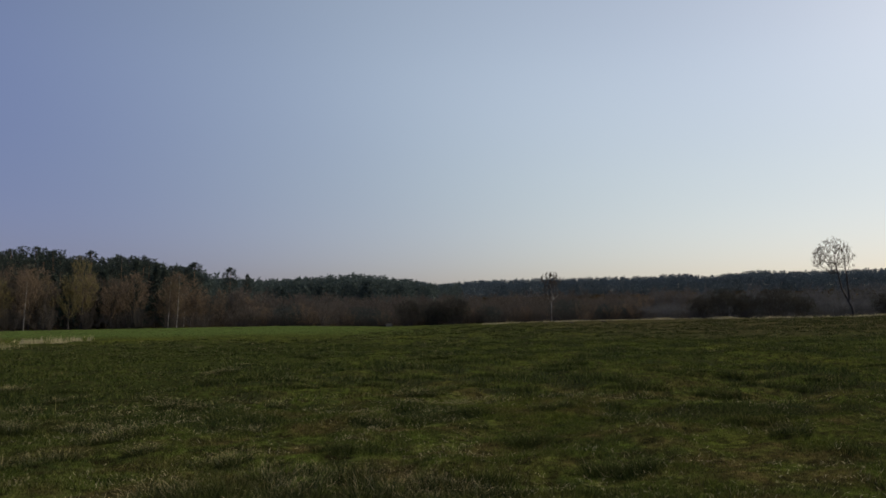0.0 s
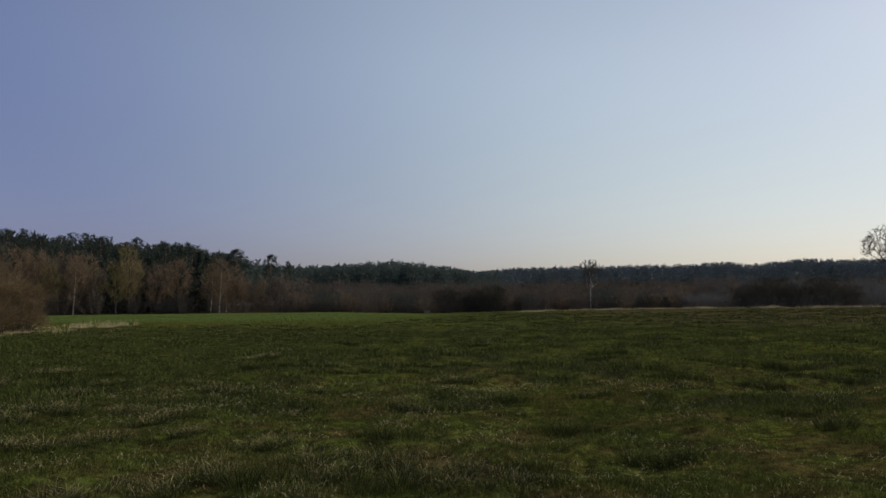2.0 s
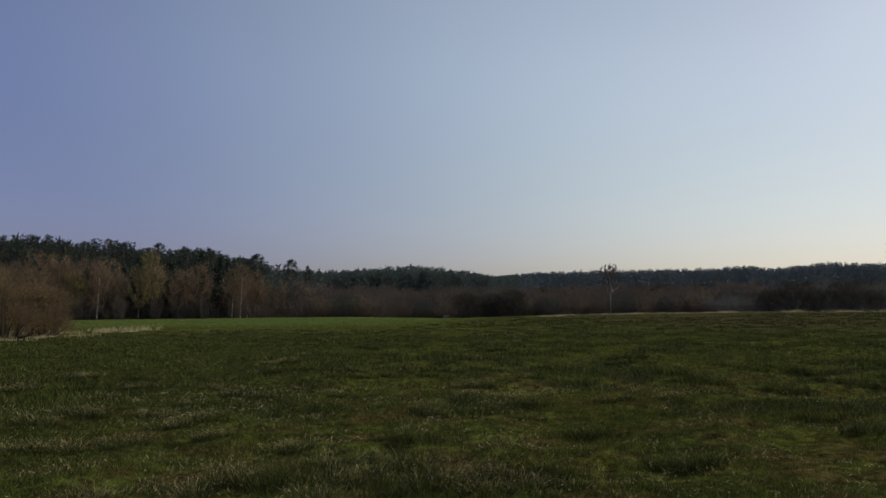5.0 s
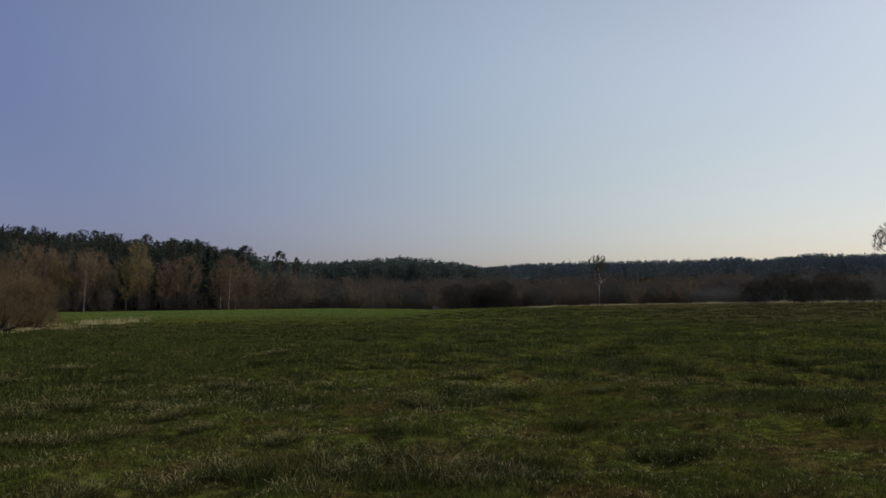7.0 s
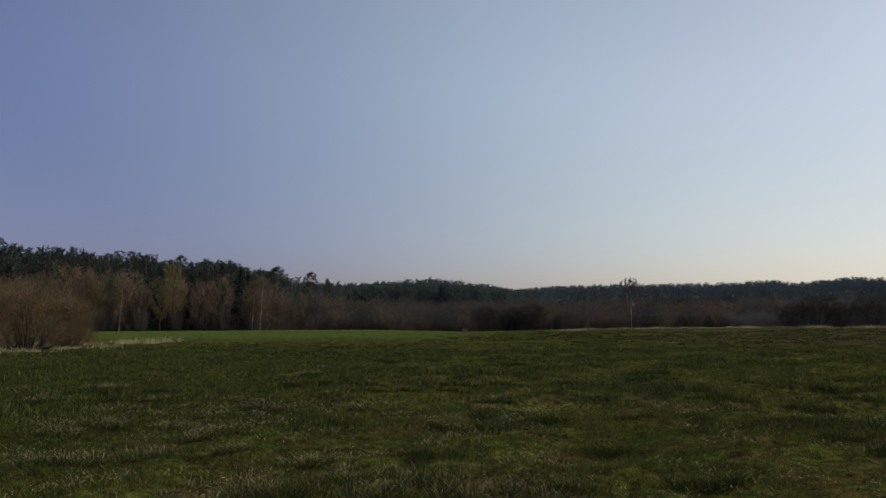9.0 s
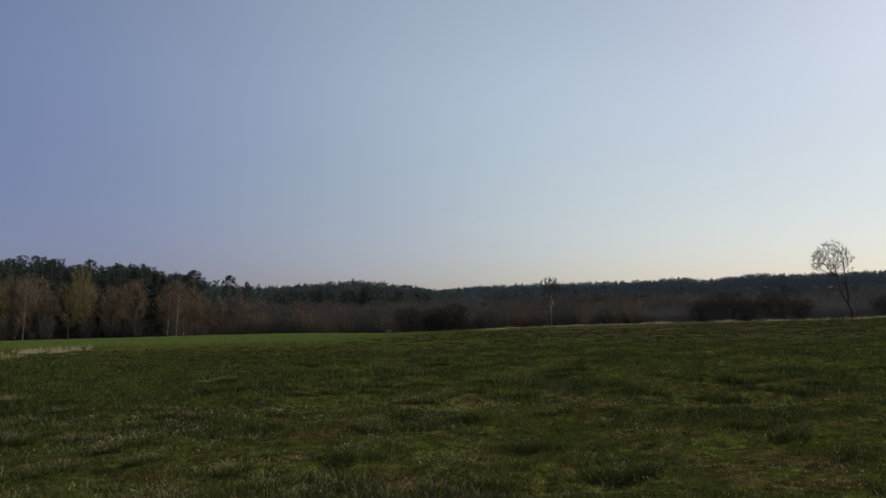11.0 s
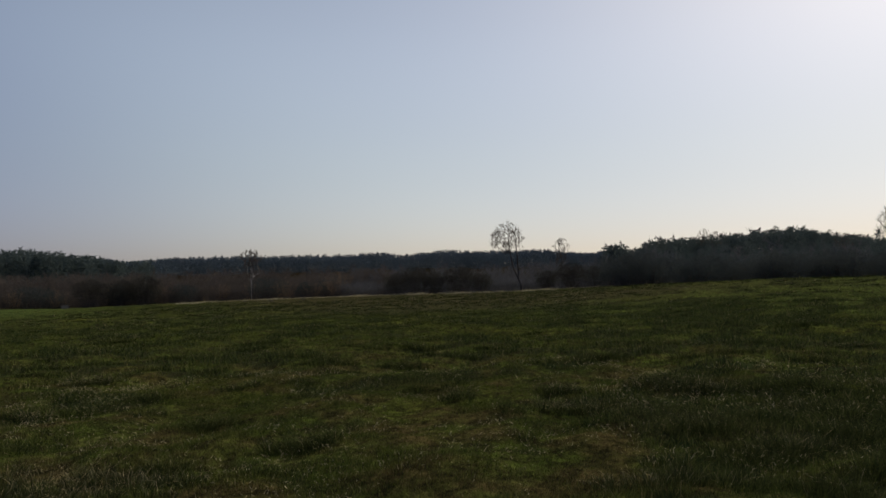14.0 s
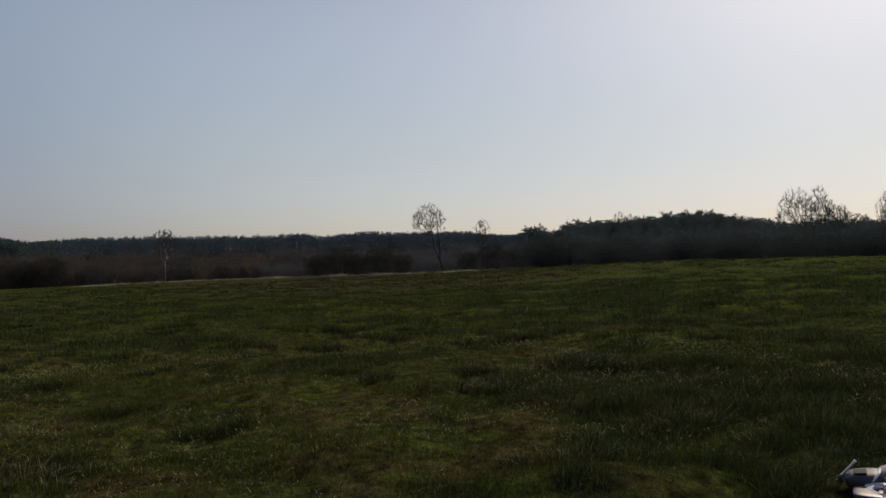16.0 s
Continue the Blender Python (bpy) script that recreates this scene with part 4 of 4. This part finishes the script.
for az, d, high, wide in ((42.8, 235, 17.0, 4.5), (43.6, 240, 16.2, 3.5), (51.8, 215, 13.2, 5.0)):
    pair = template(lambda: grown_tree(rng, [[(0, 0, -0.2), (0.2, 0, 0.5 * high), (0, 0, 0.95 * high)]], [((0, 0, 0.82 * high), (wide / 2, wide / 2, 0.17 * high))], tips=90, twigs=2000, twig_long=0.6, twig_wide=0.03), M_BARK, M_TWIG, 1)[0]
    plant("bare_tree", pair, *polar(az, d), "leafless treetop rising above the pines", "tree", turn=-az)
# the willow beside the crop
for az, d, high, wide in ((-35.4, 52, 4.3, 5.6), (-39.2, 50, 4.7, 5.8), (-33.0, 54, 3.4, 3.6)):
    pair = template(lambda: round_bush(rng, high, wide, lobes=16, twigs=15000, twig_long=0.7, twig_wide=0.014, low=0.7), M_BARK, M_TWIG_WILLOW, 1)[0]
    plant("willow_bush", pair, *polar(az, d), "rust-brown leafless willow bush beside dry grass", "bush", parts=("woody_base", "crown"))

# ---- edges of the woods: trees that can be told apart ----
birches = template(lambda: bare_tree(rng, 11.0, 3.8, first=0.18, limbs=24, subs=4, twigs=1500, twig_long=0.9, twig_wide=0.045, girth=0.07, lean=(rng.uniform(-0.06, 0.06), 0), up=1.1, droop=0.35, sides=4, coarse=1), M_BIRCH_WHITE, M_TWIG_RUST, 3)
golden = template(lambda: crowned_tree(rng, 11.0, 4.6, foot=0.2, limbs=26, subs=6, twigs=4200, twig_long=0.5, twig_wide=0.034, girth=0.1, egg=0.95), M_BARK, M_TWIG_GOLD, 2)
rust_crowns = template(lambda: crowned_tree(rng, 11.0, 5.0, foot=0.22, limbs=26, subs=6, twigs=4200, twig_long=0.5, twig_wide=0.034, girth=0.1, egg=0.95), M_BARK, M_TWIG_RUST, 2)
rusty = template(lambda: bare_tree(rng, 11.0, 4.4, first=0.12, limbs=22, subs=4, twigs=1500, twig_long=0.9, twig_wide=0.05, girth=0.12, up=1.1, droop=0.25, sides=4, coarse=1), M_BARK, M_TWIG_RUST, 3)
pale_alders = template(lambda: bare_tree(rng, 9.5, 4.2, first=0.15, limbs=20, subs=4, twigs=1200, twig_long=0.9, twig_wide=0.05, girth=0.1, up=1.1, sides=4, coarse=1), M_BARK, M_TWIG_PALE, 3)
alders = template(lambda: bare_tree(rng, 9.5, 4.2, first=0.2, limbs=20, subs=4, twigs=1200, twig_long=0.9, twig_wide=0.05, girth=0.12, up=1.2, sides=4, coarse=1), M_BARK, M_TWIG, 4)
thickets = template(lambda: shrub(rng, 4.0, 5.5, stems=22, twigs=1500, twig_long=0.8, twig_wide=0.035), M_BARK, M_TWIG_PALE, 3)
rust_thickets = template(lambda: shrub(rng, 4.4, 5.5, stems=22, twigs=1500, twig_long=0.8, twig_wide=0.035), M_BARK, M_TWIG_RUST, 2)
dark_thickets = template(lambda: round_bush(rng, 4.0, 7.2, lobes=13, twigs=3600, low=0.45), M_BARK, M_TWIG_DARK, 3)
blackthorns = template(lambda: round_bush(rng, 4.9, 6.6, lobes=13, twigs=5600, twig_wide=0.04, low=0.35), M_BARK, M_TWIG_BLACK, 2)
pines = template(lambda: pine(rng, 15.0, rng.uniform(4.0, 5.2), 0.32, 56, 54, 0.2, rng.uniform(0.0, 0.4), clump=0.62), M_PINE_BARK, M_PINE, 4)
spruces = template(lambda: pine(rng, 15.0, 5.0, 0.06, 70, 16, 0.55, 0.85), M_BARK, M_SPRUCE, 2)


def tall(az):
    """The wood's edge is highest on the left and sinks towards the middle."""
    return np.interp(az, [-26, -22, -17, -13, 20, 37], [1.0, 0.86, 0.70, 0.58, 0.54, 0.56])


def row_of(pairs, name, azs, d0, d1, count, high, label, category, group, parts=("trunk", "crown"), wide=1.0):
    for n in range(count):
        az = azs[0] + (azs[1] - azs[0]) * (n + rng.uniform(0, 1)) / count
        d = rng.uniform(d0, d1)
        s = rng.uniform(high[0], high[1]) * (tall(az) if category == "tree" and name in ("birch_tree", "alder_tree") else 1.0)
        plant(name, pairs[int(rng.integers(len(pairs)))], *polar(az, d), label, category, group, high=s, wide=s * wide * rng.uniform(0.85, 1.15), turn=rng.uniform(0, 360), parts=parts)


row_of(birches, "birch_tree", (-41, -17), 160, 172, 7, (0.9, 1.15), "leafless birch with a white trunk and reddish twigs", "tree", "birches along the wood")
row_of(rusty, "alder_tree", (-41, -14), 158, 176, 36, (0.75, 1.25), "leafless tree with reddish-brown twigs", "tree", "alders along the wood")
for az, d, s in ((-29.7, 154, 0.95), (-20.5, 154, 0.95), (-19.9, 154, 1.05)):
    plant("birch_tree", birches[1], *polar(az, d), "leafless birch with a bright white trunk", "tree", "birches along the wood", high=s, wide=s)
for az, d, s, w in ((-27.0, 155, 0.95, 1.0), (-26.2, 156, 1.25, 1.25), (-31.2, 158, 0.9, 1.0)):
    plant("birch_tree", golden[0], *polar(az, d), "birch hung with golden-green catkins", "tree", "birches along the wood", high=s, wide=w)
for az, d, s, w in ((-22.9, 155, 1.02, 1.2), (-29.4, 156, 1.1, 1.1), (-33.4, 156, 1.2, 1.3), (-24.3, 157, 0.8, 1.0), (-20.6, 156, 0.78, 1.1), (-18.6, 158, 0.62, 1.0), (-31.9, 159, 1.1, 1.0)):
    plant("alder_tree", rust_crowns[int(d) % 2], *polar(az, d), "leafless tree with a rust-brown crown", "tree", "alders along the wood", high=s, wide=w)
row_of(golden, "birch_tree", (-41, -18), 158, 175, 8, (0.85, 1.1), "birch hung with golden-brown catkins", "tree", "birches along the wood")
row_of(pale_alders, "alder_tree", (-13, 18), 156, 180, 46, (0.9, 1.3), "leafless grey-brown alder beyond the meadow", "tree", "alders along the wood")
row_of(alders, "alder_tree", (-41, -12), 158, 178, 36, (0.6, 1.0), "leafless grey-brown alder at the wood's edge", "tree", "alders along the wood")
row_of(thickets, "thicket", (-41, 20), 152, 158, 56, (0.6, 1.2), "low brown leafless thicket below the trees", "bush", "thickets along the wood", ("woody_base", "crown"))
row_of(rust_thickets, "thicket", (-15, 17), 150, 156, 13, (0.8, 1.25), "reddish-brown leafless bush at the wood's edge", "bush", "thickets along the wood", ("woody_base", "crown"))
row_of(dark_thickets, "thicket", (-12, 16), 151, 157, 9, (0.9, 1.3), "dark leafless bush at the wood's edge", "bush", "thickets along the wood", ("woody_base", "crown"))
for az, d, s in ((-2.6, 150, 1.0), (-0.6, 151, 0.95), (1.0, 150, 1.05)):
    plant("thicket", blackthorns[0], *polar(az, d), "dark rounded leafless bush at the meadow's edge", "bush", "thickets along the wood", high=s * 1.15, wide=s, parts=("woody_base", "crown"))
for az, d, s in ((19.4, 121, 0.72), (21.0, 120, 0.98), (22.4, 121, 0.80), (24.4, 122, 0.95), (26.1, 123, 0.68), (31.2, 122, 0.66), (33.0, 120, 0.88), (34.8, 116, 0.70), (36.5, 112, 0.84)):
    plant("thicket", blackthorns[int(rng.integers(2))], *polar(az, d), "dark dense leafless bush above pale reeds", "bush", "dark bushes on the rise", high=s * 1.1, wide=s, turn=rng.uniform(0, 360), parts=("woody_base", "crown"))
row_of(dark_thickets, "thicket", (36, 64), 96, 120, 34, (0.8, 1.3), "dark leafless thicket behind the rise", "bush", "dark bushes on the rise", ("woody_base", "crown"))
clear_pines = template(lambda: pine(rng, 15.0, 6.0, 0.5, 70, 64, 0.2, 0.0, clump=0.7), M_PINE_BARK, M_PINE, 2)
for az, d, s, w in ((-18.75, 205, 1.10, 0.95), (-16.2, 225, 1.09, 0.8), (-19.5, 212, 1.0, 0.8), (-15.0, 240, 1.0, 0.45)):
    plant("pine_tree", clear_pines[int(rng.integers(2))], *polar(az, d), "tall dark pine standing clear of the wood", "tree", "pines above the wood", high=s, wide=w)
row_of(spruces, "spruce_tree", (-41, -20), 156, 180, 26, (0.6, 0.95), "dark green spruce among the bare trees", "tree", "spruces in the wood")
row_of(pines, "pine_tree", (-41, -19.8), 190, 235, 76, (0.82, 1.15), "dark pine on the wooded hill", "tree", "pines above the wood")

# ---- far woods ----


def wood_stuff(name, geos, m, azs, near, far, count, high, label, sinks=False):
    """Many far trees as one object. near and far: metres, or shares of the way from the meadow's edge to the ridge."""
    az = azs[0] + (azs[1] - azs[0]) * (np.arange(count) + rng.uniform(0, 1, count)) / count
    edge, ridge = np.interp(az, EDGE_AZ, EDGE_D), np.interp(az, RIDGE_AZ, RIDGE_D)
    d = edge + (ridge - edge) * np.sqrt(rng.uniform(near**2, far**2, count)) if far <= 1 else rng.uniform(near, far, count)
    x, y = polar(az, d)
    s = rng.uniform(high[0], high[1], count) * (tall(az) if sinks else 1.0)
    rows = np.stack([x, y, land(x, y) - 0.1, s, s * rng.uniform(0.85, 1.2, count), rng.integers(0, len(geos), count)], 1)
    v, f = joined(geos, rows, rng)
    tagged(new(name, raw_mesh(name, v, f, [m])), label, "wood", kind="stuff")


def only_leaf(make, count):
    return [make()[1] for _ in range(count)]


far_pine = only_leaf(lambda: pine(rng, 15.0, 4.8, 0.14, 27, 6, 0.82, rng.uniform(0.1, 0.6)), 5) + only_leaf(lambda: pine(rng, 15.5, 4.2, 0.2, 24, 6, 0.8, 0.6), 2)
mid_pine = only_leaf(lambda: pine(rng, 15.0, 4.4, 0.15, 42, 14, 0.33, rng.uniform(0.1, 0.5), clump=0.66), 4)


def both(pair):
    (wv, wf), (fv, ff) = pair
    return np.concatenate([wv, fv]), np.concatenate([wf, ff + len(wv)])


mid_bare = [both(bare_tree(rng, 9.0, 4.4, first=0.15, limbs=12, subs=2, twigs=240, twig_long=1.1, twig_wide=0.095, girth=0.09, up=1.2, sides=2, coarse=2)) for _ in range(5)]
wood_stuff("pine_wood", mid_pine, M_PINE, (-41, -19.2), 0.6, 1.0, 210, (0.78, 1.08), "dark pine wood on the hill behind the birches")
# the hill and far needles carry their haze in the base colour
wood_stuff("pine_wood", far_pine, M_HAZED_HILL_PINE, (-20, 1.5), 0.66, 1.0, 760, (0.84, 1.06), "dark pine wood on the low hill beyond the field")
wood_stuff("pine_wood", far_pine, M_HAZED_FAR_PINE, (-2, 37), 0.77, 1.0, 1550, (0.92, 1.05), "distant pine wood along the horizon, with blue haze in its colour")
wood_stuff("pine_wood", mid_pine, M_HAZED_HILL_PINE, (35.5, 64), 0.85, 1.0, 310, (0.84, 0.98), "dark mixed wood behind the rise")
wood_stuff("pine_wood", far_pine, M_HAZED_HILL_PINE, (35.5, 64), 258, 285, 340, (0.88, 1.05), "pine tops further back behind the rise")
wood_stuff("pine_wood", far_pine, M_PINE, (-41, -19.6), 236, 280, 220, (0.82, 1.03), "pine tops further back on the hill")
wood_stuff("bare_wood", mid_bare, M_TWIG, (-41, -15), 160, 192, 200, (0.75, 1.3), "leafless brown wood behind the first row of birches", True)
wood_stuff("bare_wood", mid_bare, M_TWIG_PALE, (-16, 20), 160, 215, 400, (0.9, 1.4), "leafless brown wood beyond the meadow", True)
wood_stuff("bare_wood", mid_bare, M_TWIG_HAZED, (16, 38), 150, 215, 270, (0.85, 1.35), "leafless wood beyond the bushes, with grey haze in its colour", True)
wood_stuff("pine_wood", mid_pine, M_HAZED_HILL_PINE, (36.5, 64), 0.25, 0.75, 160, (0.44, 0.60), "young pines and evergreens behind the rise")
wood_stuff("bare_wood", mid_bare, M_TWIG_HAZED, (36, 64), 130, 220, 80, (0.55, 0.95), "leafless trees among the evergreens, with grey haze in their colour")
low_scrub = [both(round_bush(rng, 4.0, 6.0, lobes=7, twigs=420, twig_long=0.7, twig_wide=0.1, coarse=1)) for _ in range(4)]
low_brush = [both(shrub(rng, 4.2, 6.0, stems=14, twigs=340, twig_long=1.0, twig_wide=0.09, coarse=1)) for _ in range(4)]
wood_stuff("scrub", low_brush, M_TWIG_PALE, (-41, 20), 158, 200, 190, (0.6, 1.1), "low leafless scrub under the trees")
wood_stuff("scrub", low_scrub, M_TWIG_HAZED, (15, 38), 145, 175, 130, (0.6, 1.0), "leafless scrub beyond the bushes, with grey haze in its colour")
wood_stuff("scrub", low_scrub, M_TWIG_DARK, (37, 64), 118, 155, 130, (0.6, 1.0), "dark leafless scrub beyond the meadow")

# ---- small things ----
M_SHELL = paint("grey_brown_shell", (0.27, 0.225, 0.21), 0.28)
M_BLACK = paint("black_plastic", (0.02, 0.02, 0.022), 0.45)
M_GREY = paint("grey_plastic", (0.10, 0.097, 0.092), 0.4)
M_DARK_GREY = paint("dark_grey_plastic", (0.05, 0.05, 0.054), 0.45)
M_WHITE = paint("white_plastic", (0.78, 0.76, 0.74), 0.35)
M_SILVER = paint("brushed_aluminium", (0.72, 0.71, 0.68), 0.3, 0.9)
M_CONCRETE = paint("pale_concrete", (0.22, 0.19, 0.14), 0.9, 0.0, 0.5)
M_EARTH = paint("dark_earth", (0.035, 0.028, 0.02), 0.95, 0.0, 0.6)


def from_bm(name, bm, m, parent=None, label="", bevel=0.0):
    if bevel:
        bmesh.ops.bevel(bm, geom=bm.edges[:], offset=bevel, segments=2, affect="EDGES")
    me = bpy.data.meshes.new(name)
    bm.to_mesh(me)
    bm.free()
    me.materials.append(m)
    ob = new(name, me)
    ob.parent = parent
    return tagged(ob, label)


def box(bm, size, at, turn=(0, 0, 0), taper=1.0):
    made = bmesh.ops.create_cube(bm, size=1.0)["verts"]
    for v in made:
        k = taper if v.co.z > 0 else 1.0
        v.co = Vector((v.co.x * size[0] * k, v.co.y * size[1] * k, v.co.z * size[2]))
    bmesh.ops.transform(bm, matrix=pose(*at, *turn), verts=made)


def rod(bm, r0, r1, a, b, sides=12):
    a, b = Vector(a), Vector(b)
    m = Matrix.Translation((a + b) / 2) @ (b - a).to_track_quat("Z", "Y").to_matrix().to_4x4()
    bmesh.ops.create_cone(bm, cap_ends=True, segments=sides, radius1=r0, radius2=r1, depth=(b - a).length, matrix=m)


def drone(x, y, z):
    ob = group_at("drone", pose(x, y, z, 0, 0, 20), "small dark quadcopter hovering above the meadow", "drone")
    bm = bmesh.new()
    box(bm, (0.20, 0.13, 0.07), (0, 0, 0), taper=0.7)
    body = from_bm("body", bm, M_BLACK, ob, bevel=0.012)
    bm = bmesh.new()
    rod(bm, 0.025, 0.03, (0, 0.05, -0.045), (0, 0.09, -0.06))
    from_bm("lens", bm, M_GREY, body)
    for sx in (-1, 1):
        for sy in (-1, 1):
            bm = bmesh.new()
            rod(bm, 0.014, 0.011, (sx * 0.07, sy * 0.05, 0.01), (sx * 0.25, sy * 0.19, 0.03), 8)
            arm = from_bm("arm", bm, M_BLACK, ob)
            bm = bmesh.new()
            rod(bm, 0.024, 0.022, (sx * 0.25, sy * 0.19, 0.01), (sx * 0.25, sy * 0.19, 0.065))
            from_bm("motor", bm, M_BLACK, arm)
            bm = bmesh.new()
            box(bm, (0.23, 0.02, 0.004), (sx * 0.25, sy * 0.19, 0.07), (6, 0, 35 * sx * sy))
            from_bm("rotor_blade", bm, M_GREY, arm)
        bm = bmesh.new()
        rod(bm, 0.008, 0.008, (sx * 0.07, 0, -0.02), (sx * 0.11, 0, -0.14), 8)
        rod(bm, 0.008, 0.008, (sx * 0.11, -0.11, -0.14), (sx * 0.11, 0.11, -0.14), 8)
        from_bm("landing_skid", bm, M_BLACK, ob)


# the handset lies in the grass at the end of the turn
def pebble(bm, size, at, turn=(0, 0, 0), square=0.6):
    """A box with softly rounded sides, as moulded plastic has."""
    made = bmesh.ops.create_icosphere(bm, subdivisions=4, radius=1.0)["verts"]
    m = pose(*at, *turn)
    for v in made:
        c = v.co
        v.co = m @ Vector([math.copysign(abs(c[i]) ** square, c[i]) * size[i] / 2 * (0.82 if square < 0.6 else 0.9) for i in range(3)])
    for f in bm.faces:
        f.smooth = True


def handset(x, y):
    z = float(ground_z(x, y))
    ob = group_at("radio_handset", pose(x, y, z, 0, 0, -58), "grey and white radio control handset with silver antenna", "handset")
    bm = bmesh.new()
    pebble(bm, (0.30, 0.20, 0.13), (-0.01, 0.0, 0.085), (10, -8, 0), 0.62)
    body = from_bm("body", bm, M_DARK_GREY, ob)
    bm = bmesh.new()
    box(bm, (0.08, 0.05, 0.012), (-0.05, -0.045, 0.142), (28, -8, 0))
    from_bm("display", bm, M_BLACK, body, bevel=0.003)
    bm = bmesh.new()
    pebble(bm, (0.34, 0.22, 0.17), (0.19, 0.01, 0.115), (10, -6, 0), 0.7)
    from_bm("top_cover", bm, M_SHELL, body, "grey-brown rounded shell")
    bm = bmesh.new()
    pebble(bm, (0.02, 0.16, 0.11), (0.045, -0.035, 0.125), (10, 35, 0), 0.5)
    from_bm("trim_stripe", bm, M_WHITE, body, "white trim beside the dark grip")
    bm = bmesh.new()
    rod(bm, 0.03, 0.03, (-0.155, 0.0, 0.075), (-0.185, 0.0, 0.062))
    hinge = from_bm("hinge", bm, M_BLACK, ob, bevel=0.004)
    bm = bmesh.new()
    rod(bm, 0.0085, 0.008, (-0.19, 0.0, 0.06), (-0.075, -0.01, 0.205))
    rod(bm, 0.0105, 0.0105, (-0.083, -0.009, 0.196), (-0.075, -0.01, 0.206))
    from_bm("antenna", bm, M_SILVER, hinge, "silver telescopic antenna")
    bm = bmesh.new()
    pebble(bm, (0.36, 0.24, 0.05), (0.05, -0.18, 0.035), (6, 0, 0), 0.45)
    from_bm("base_plate", bm, M_GREY, ob)
    bm = bmesh.new()
    k, tilt = 32, pose(0.085, -0.175, 0.08, 20, -8, -14)
    turn = [2 * math.pi * i / k for i in range(k)]
    inner = [bm.verts.new(tilt @ Vector((0.068 * math.cos(a), 0.062 * math.sin(a), 0.0))) for a in turn]
    outer = [bm.verts.new(tilt @ Vector((0.125 * max(-1, min(1, 1.25 * math.cos(a))), 0.088 * max(-1, min(1, 1.25 * math.sin(a))), -0.012))) for a in turn]
    faces = [bm.faces.new((inner[i], outer[i], outer[(i + 1) % k], inner[(i + 1) % k])) for i in range(k)]
    made = bmesh.ops.extrude_face_region(bm, geom=faces)
    bmesh.ops.translate(bm, vec=(0, 0, -0.035), verts=[v for v in made["geom"] if isinstance(v, bmesh.types.BMVert)])
    bmesh.ops.recalc_face_normals(bm, faces=bm.faces[:])
    ring = from_bm("stick_frame", bm, M_WHITE, ob, "white square frame with a round opening")
    bm = bmesh.new()
    rod(bm, 0.075, 0.075, tilt @ Vector((0, 0, -0.045)), tilt @ Vector((0, 0, -0.03)), 24)
    from_bm("stick_well", bm, M_BLACK, ring)
    bm = bmesh.new()
    rod(bm, 0.012, 0.008, tilt @ Vector((0, 0, -0.03)), tilt @ Vector((0.01, -0.005, 0.035)))
    from_bm("control_stick", bm, M_SILVER, ring)


def trough(x, y):
    ob = group_at("water_trough", pose(x, y, float(ground_z(x, y)), 0, 0, 12), "pale concrete box at the foot of the bushes", "trough")
    bm = bmesh.new()
    box(bm, (1.1, 0.7, 0.65), (0, 0, 0.30))
    top = max(bm.faces, key=lambda f: f.calc_center_median().z)
    bmesh.ops.inset_region(bm, faces=[top], thickness=0.09)
    bmesh.ops.translate(bm, vec=(0, 0, -0.2), verts=top.verts[:])
    from_bm("basin", bm, M_CONCRETE, ob)


def molehill(x, y, r, rng):
    bm = bmesh.new()
    bmesh.ops.create_icosphere(bm, subdivisions=3, radius=1.0)
    for v in bm.verts:
        k = 1 + 0.22 * noise.noise(v.co * 2.5 + Vector((x, y, 0)))
        v.co = Vector((v.co.x * r * k, v.co.y * r * k, max(-0.3, v.co.z) * r * 0.6 * k))
    ob = from_bm("molehill", bm, M_EARTH)
    ob.matrix_world = pose(x, y, float(ground_z(x, y)))
    tagged(ob, "small dark heap of earth in the grass", "molehill", "molehills in the meadow")


drone(*polar(6.7, 43.0), 1.6 + 43.0 * math.tan(radians(1.82)))
handset(*HANDSET)
trough(*polar(-4.2, 149.0))
rng = np.random.default_rng(77)
for az, d, r in ((9.9, 112, 0.34), (12.3, 113, 0.42), (13.0, 112, 0.28), (8.0, 114, 0.26), (26.4, 112, 0.4), (27.3, 113, 0.3)):
    molehill(*polar(az, d), r, rng)
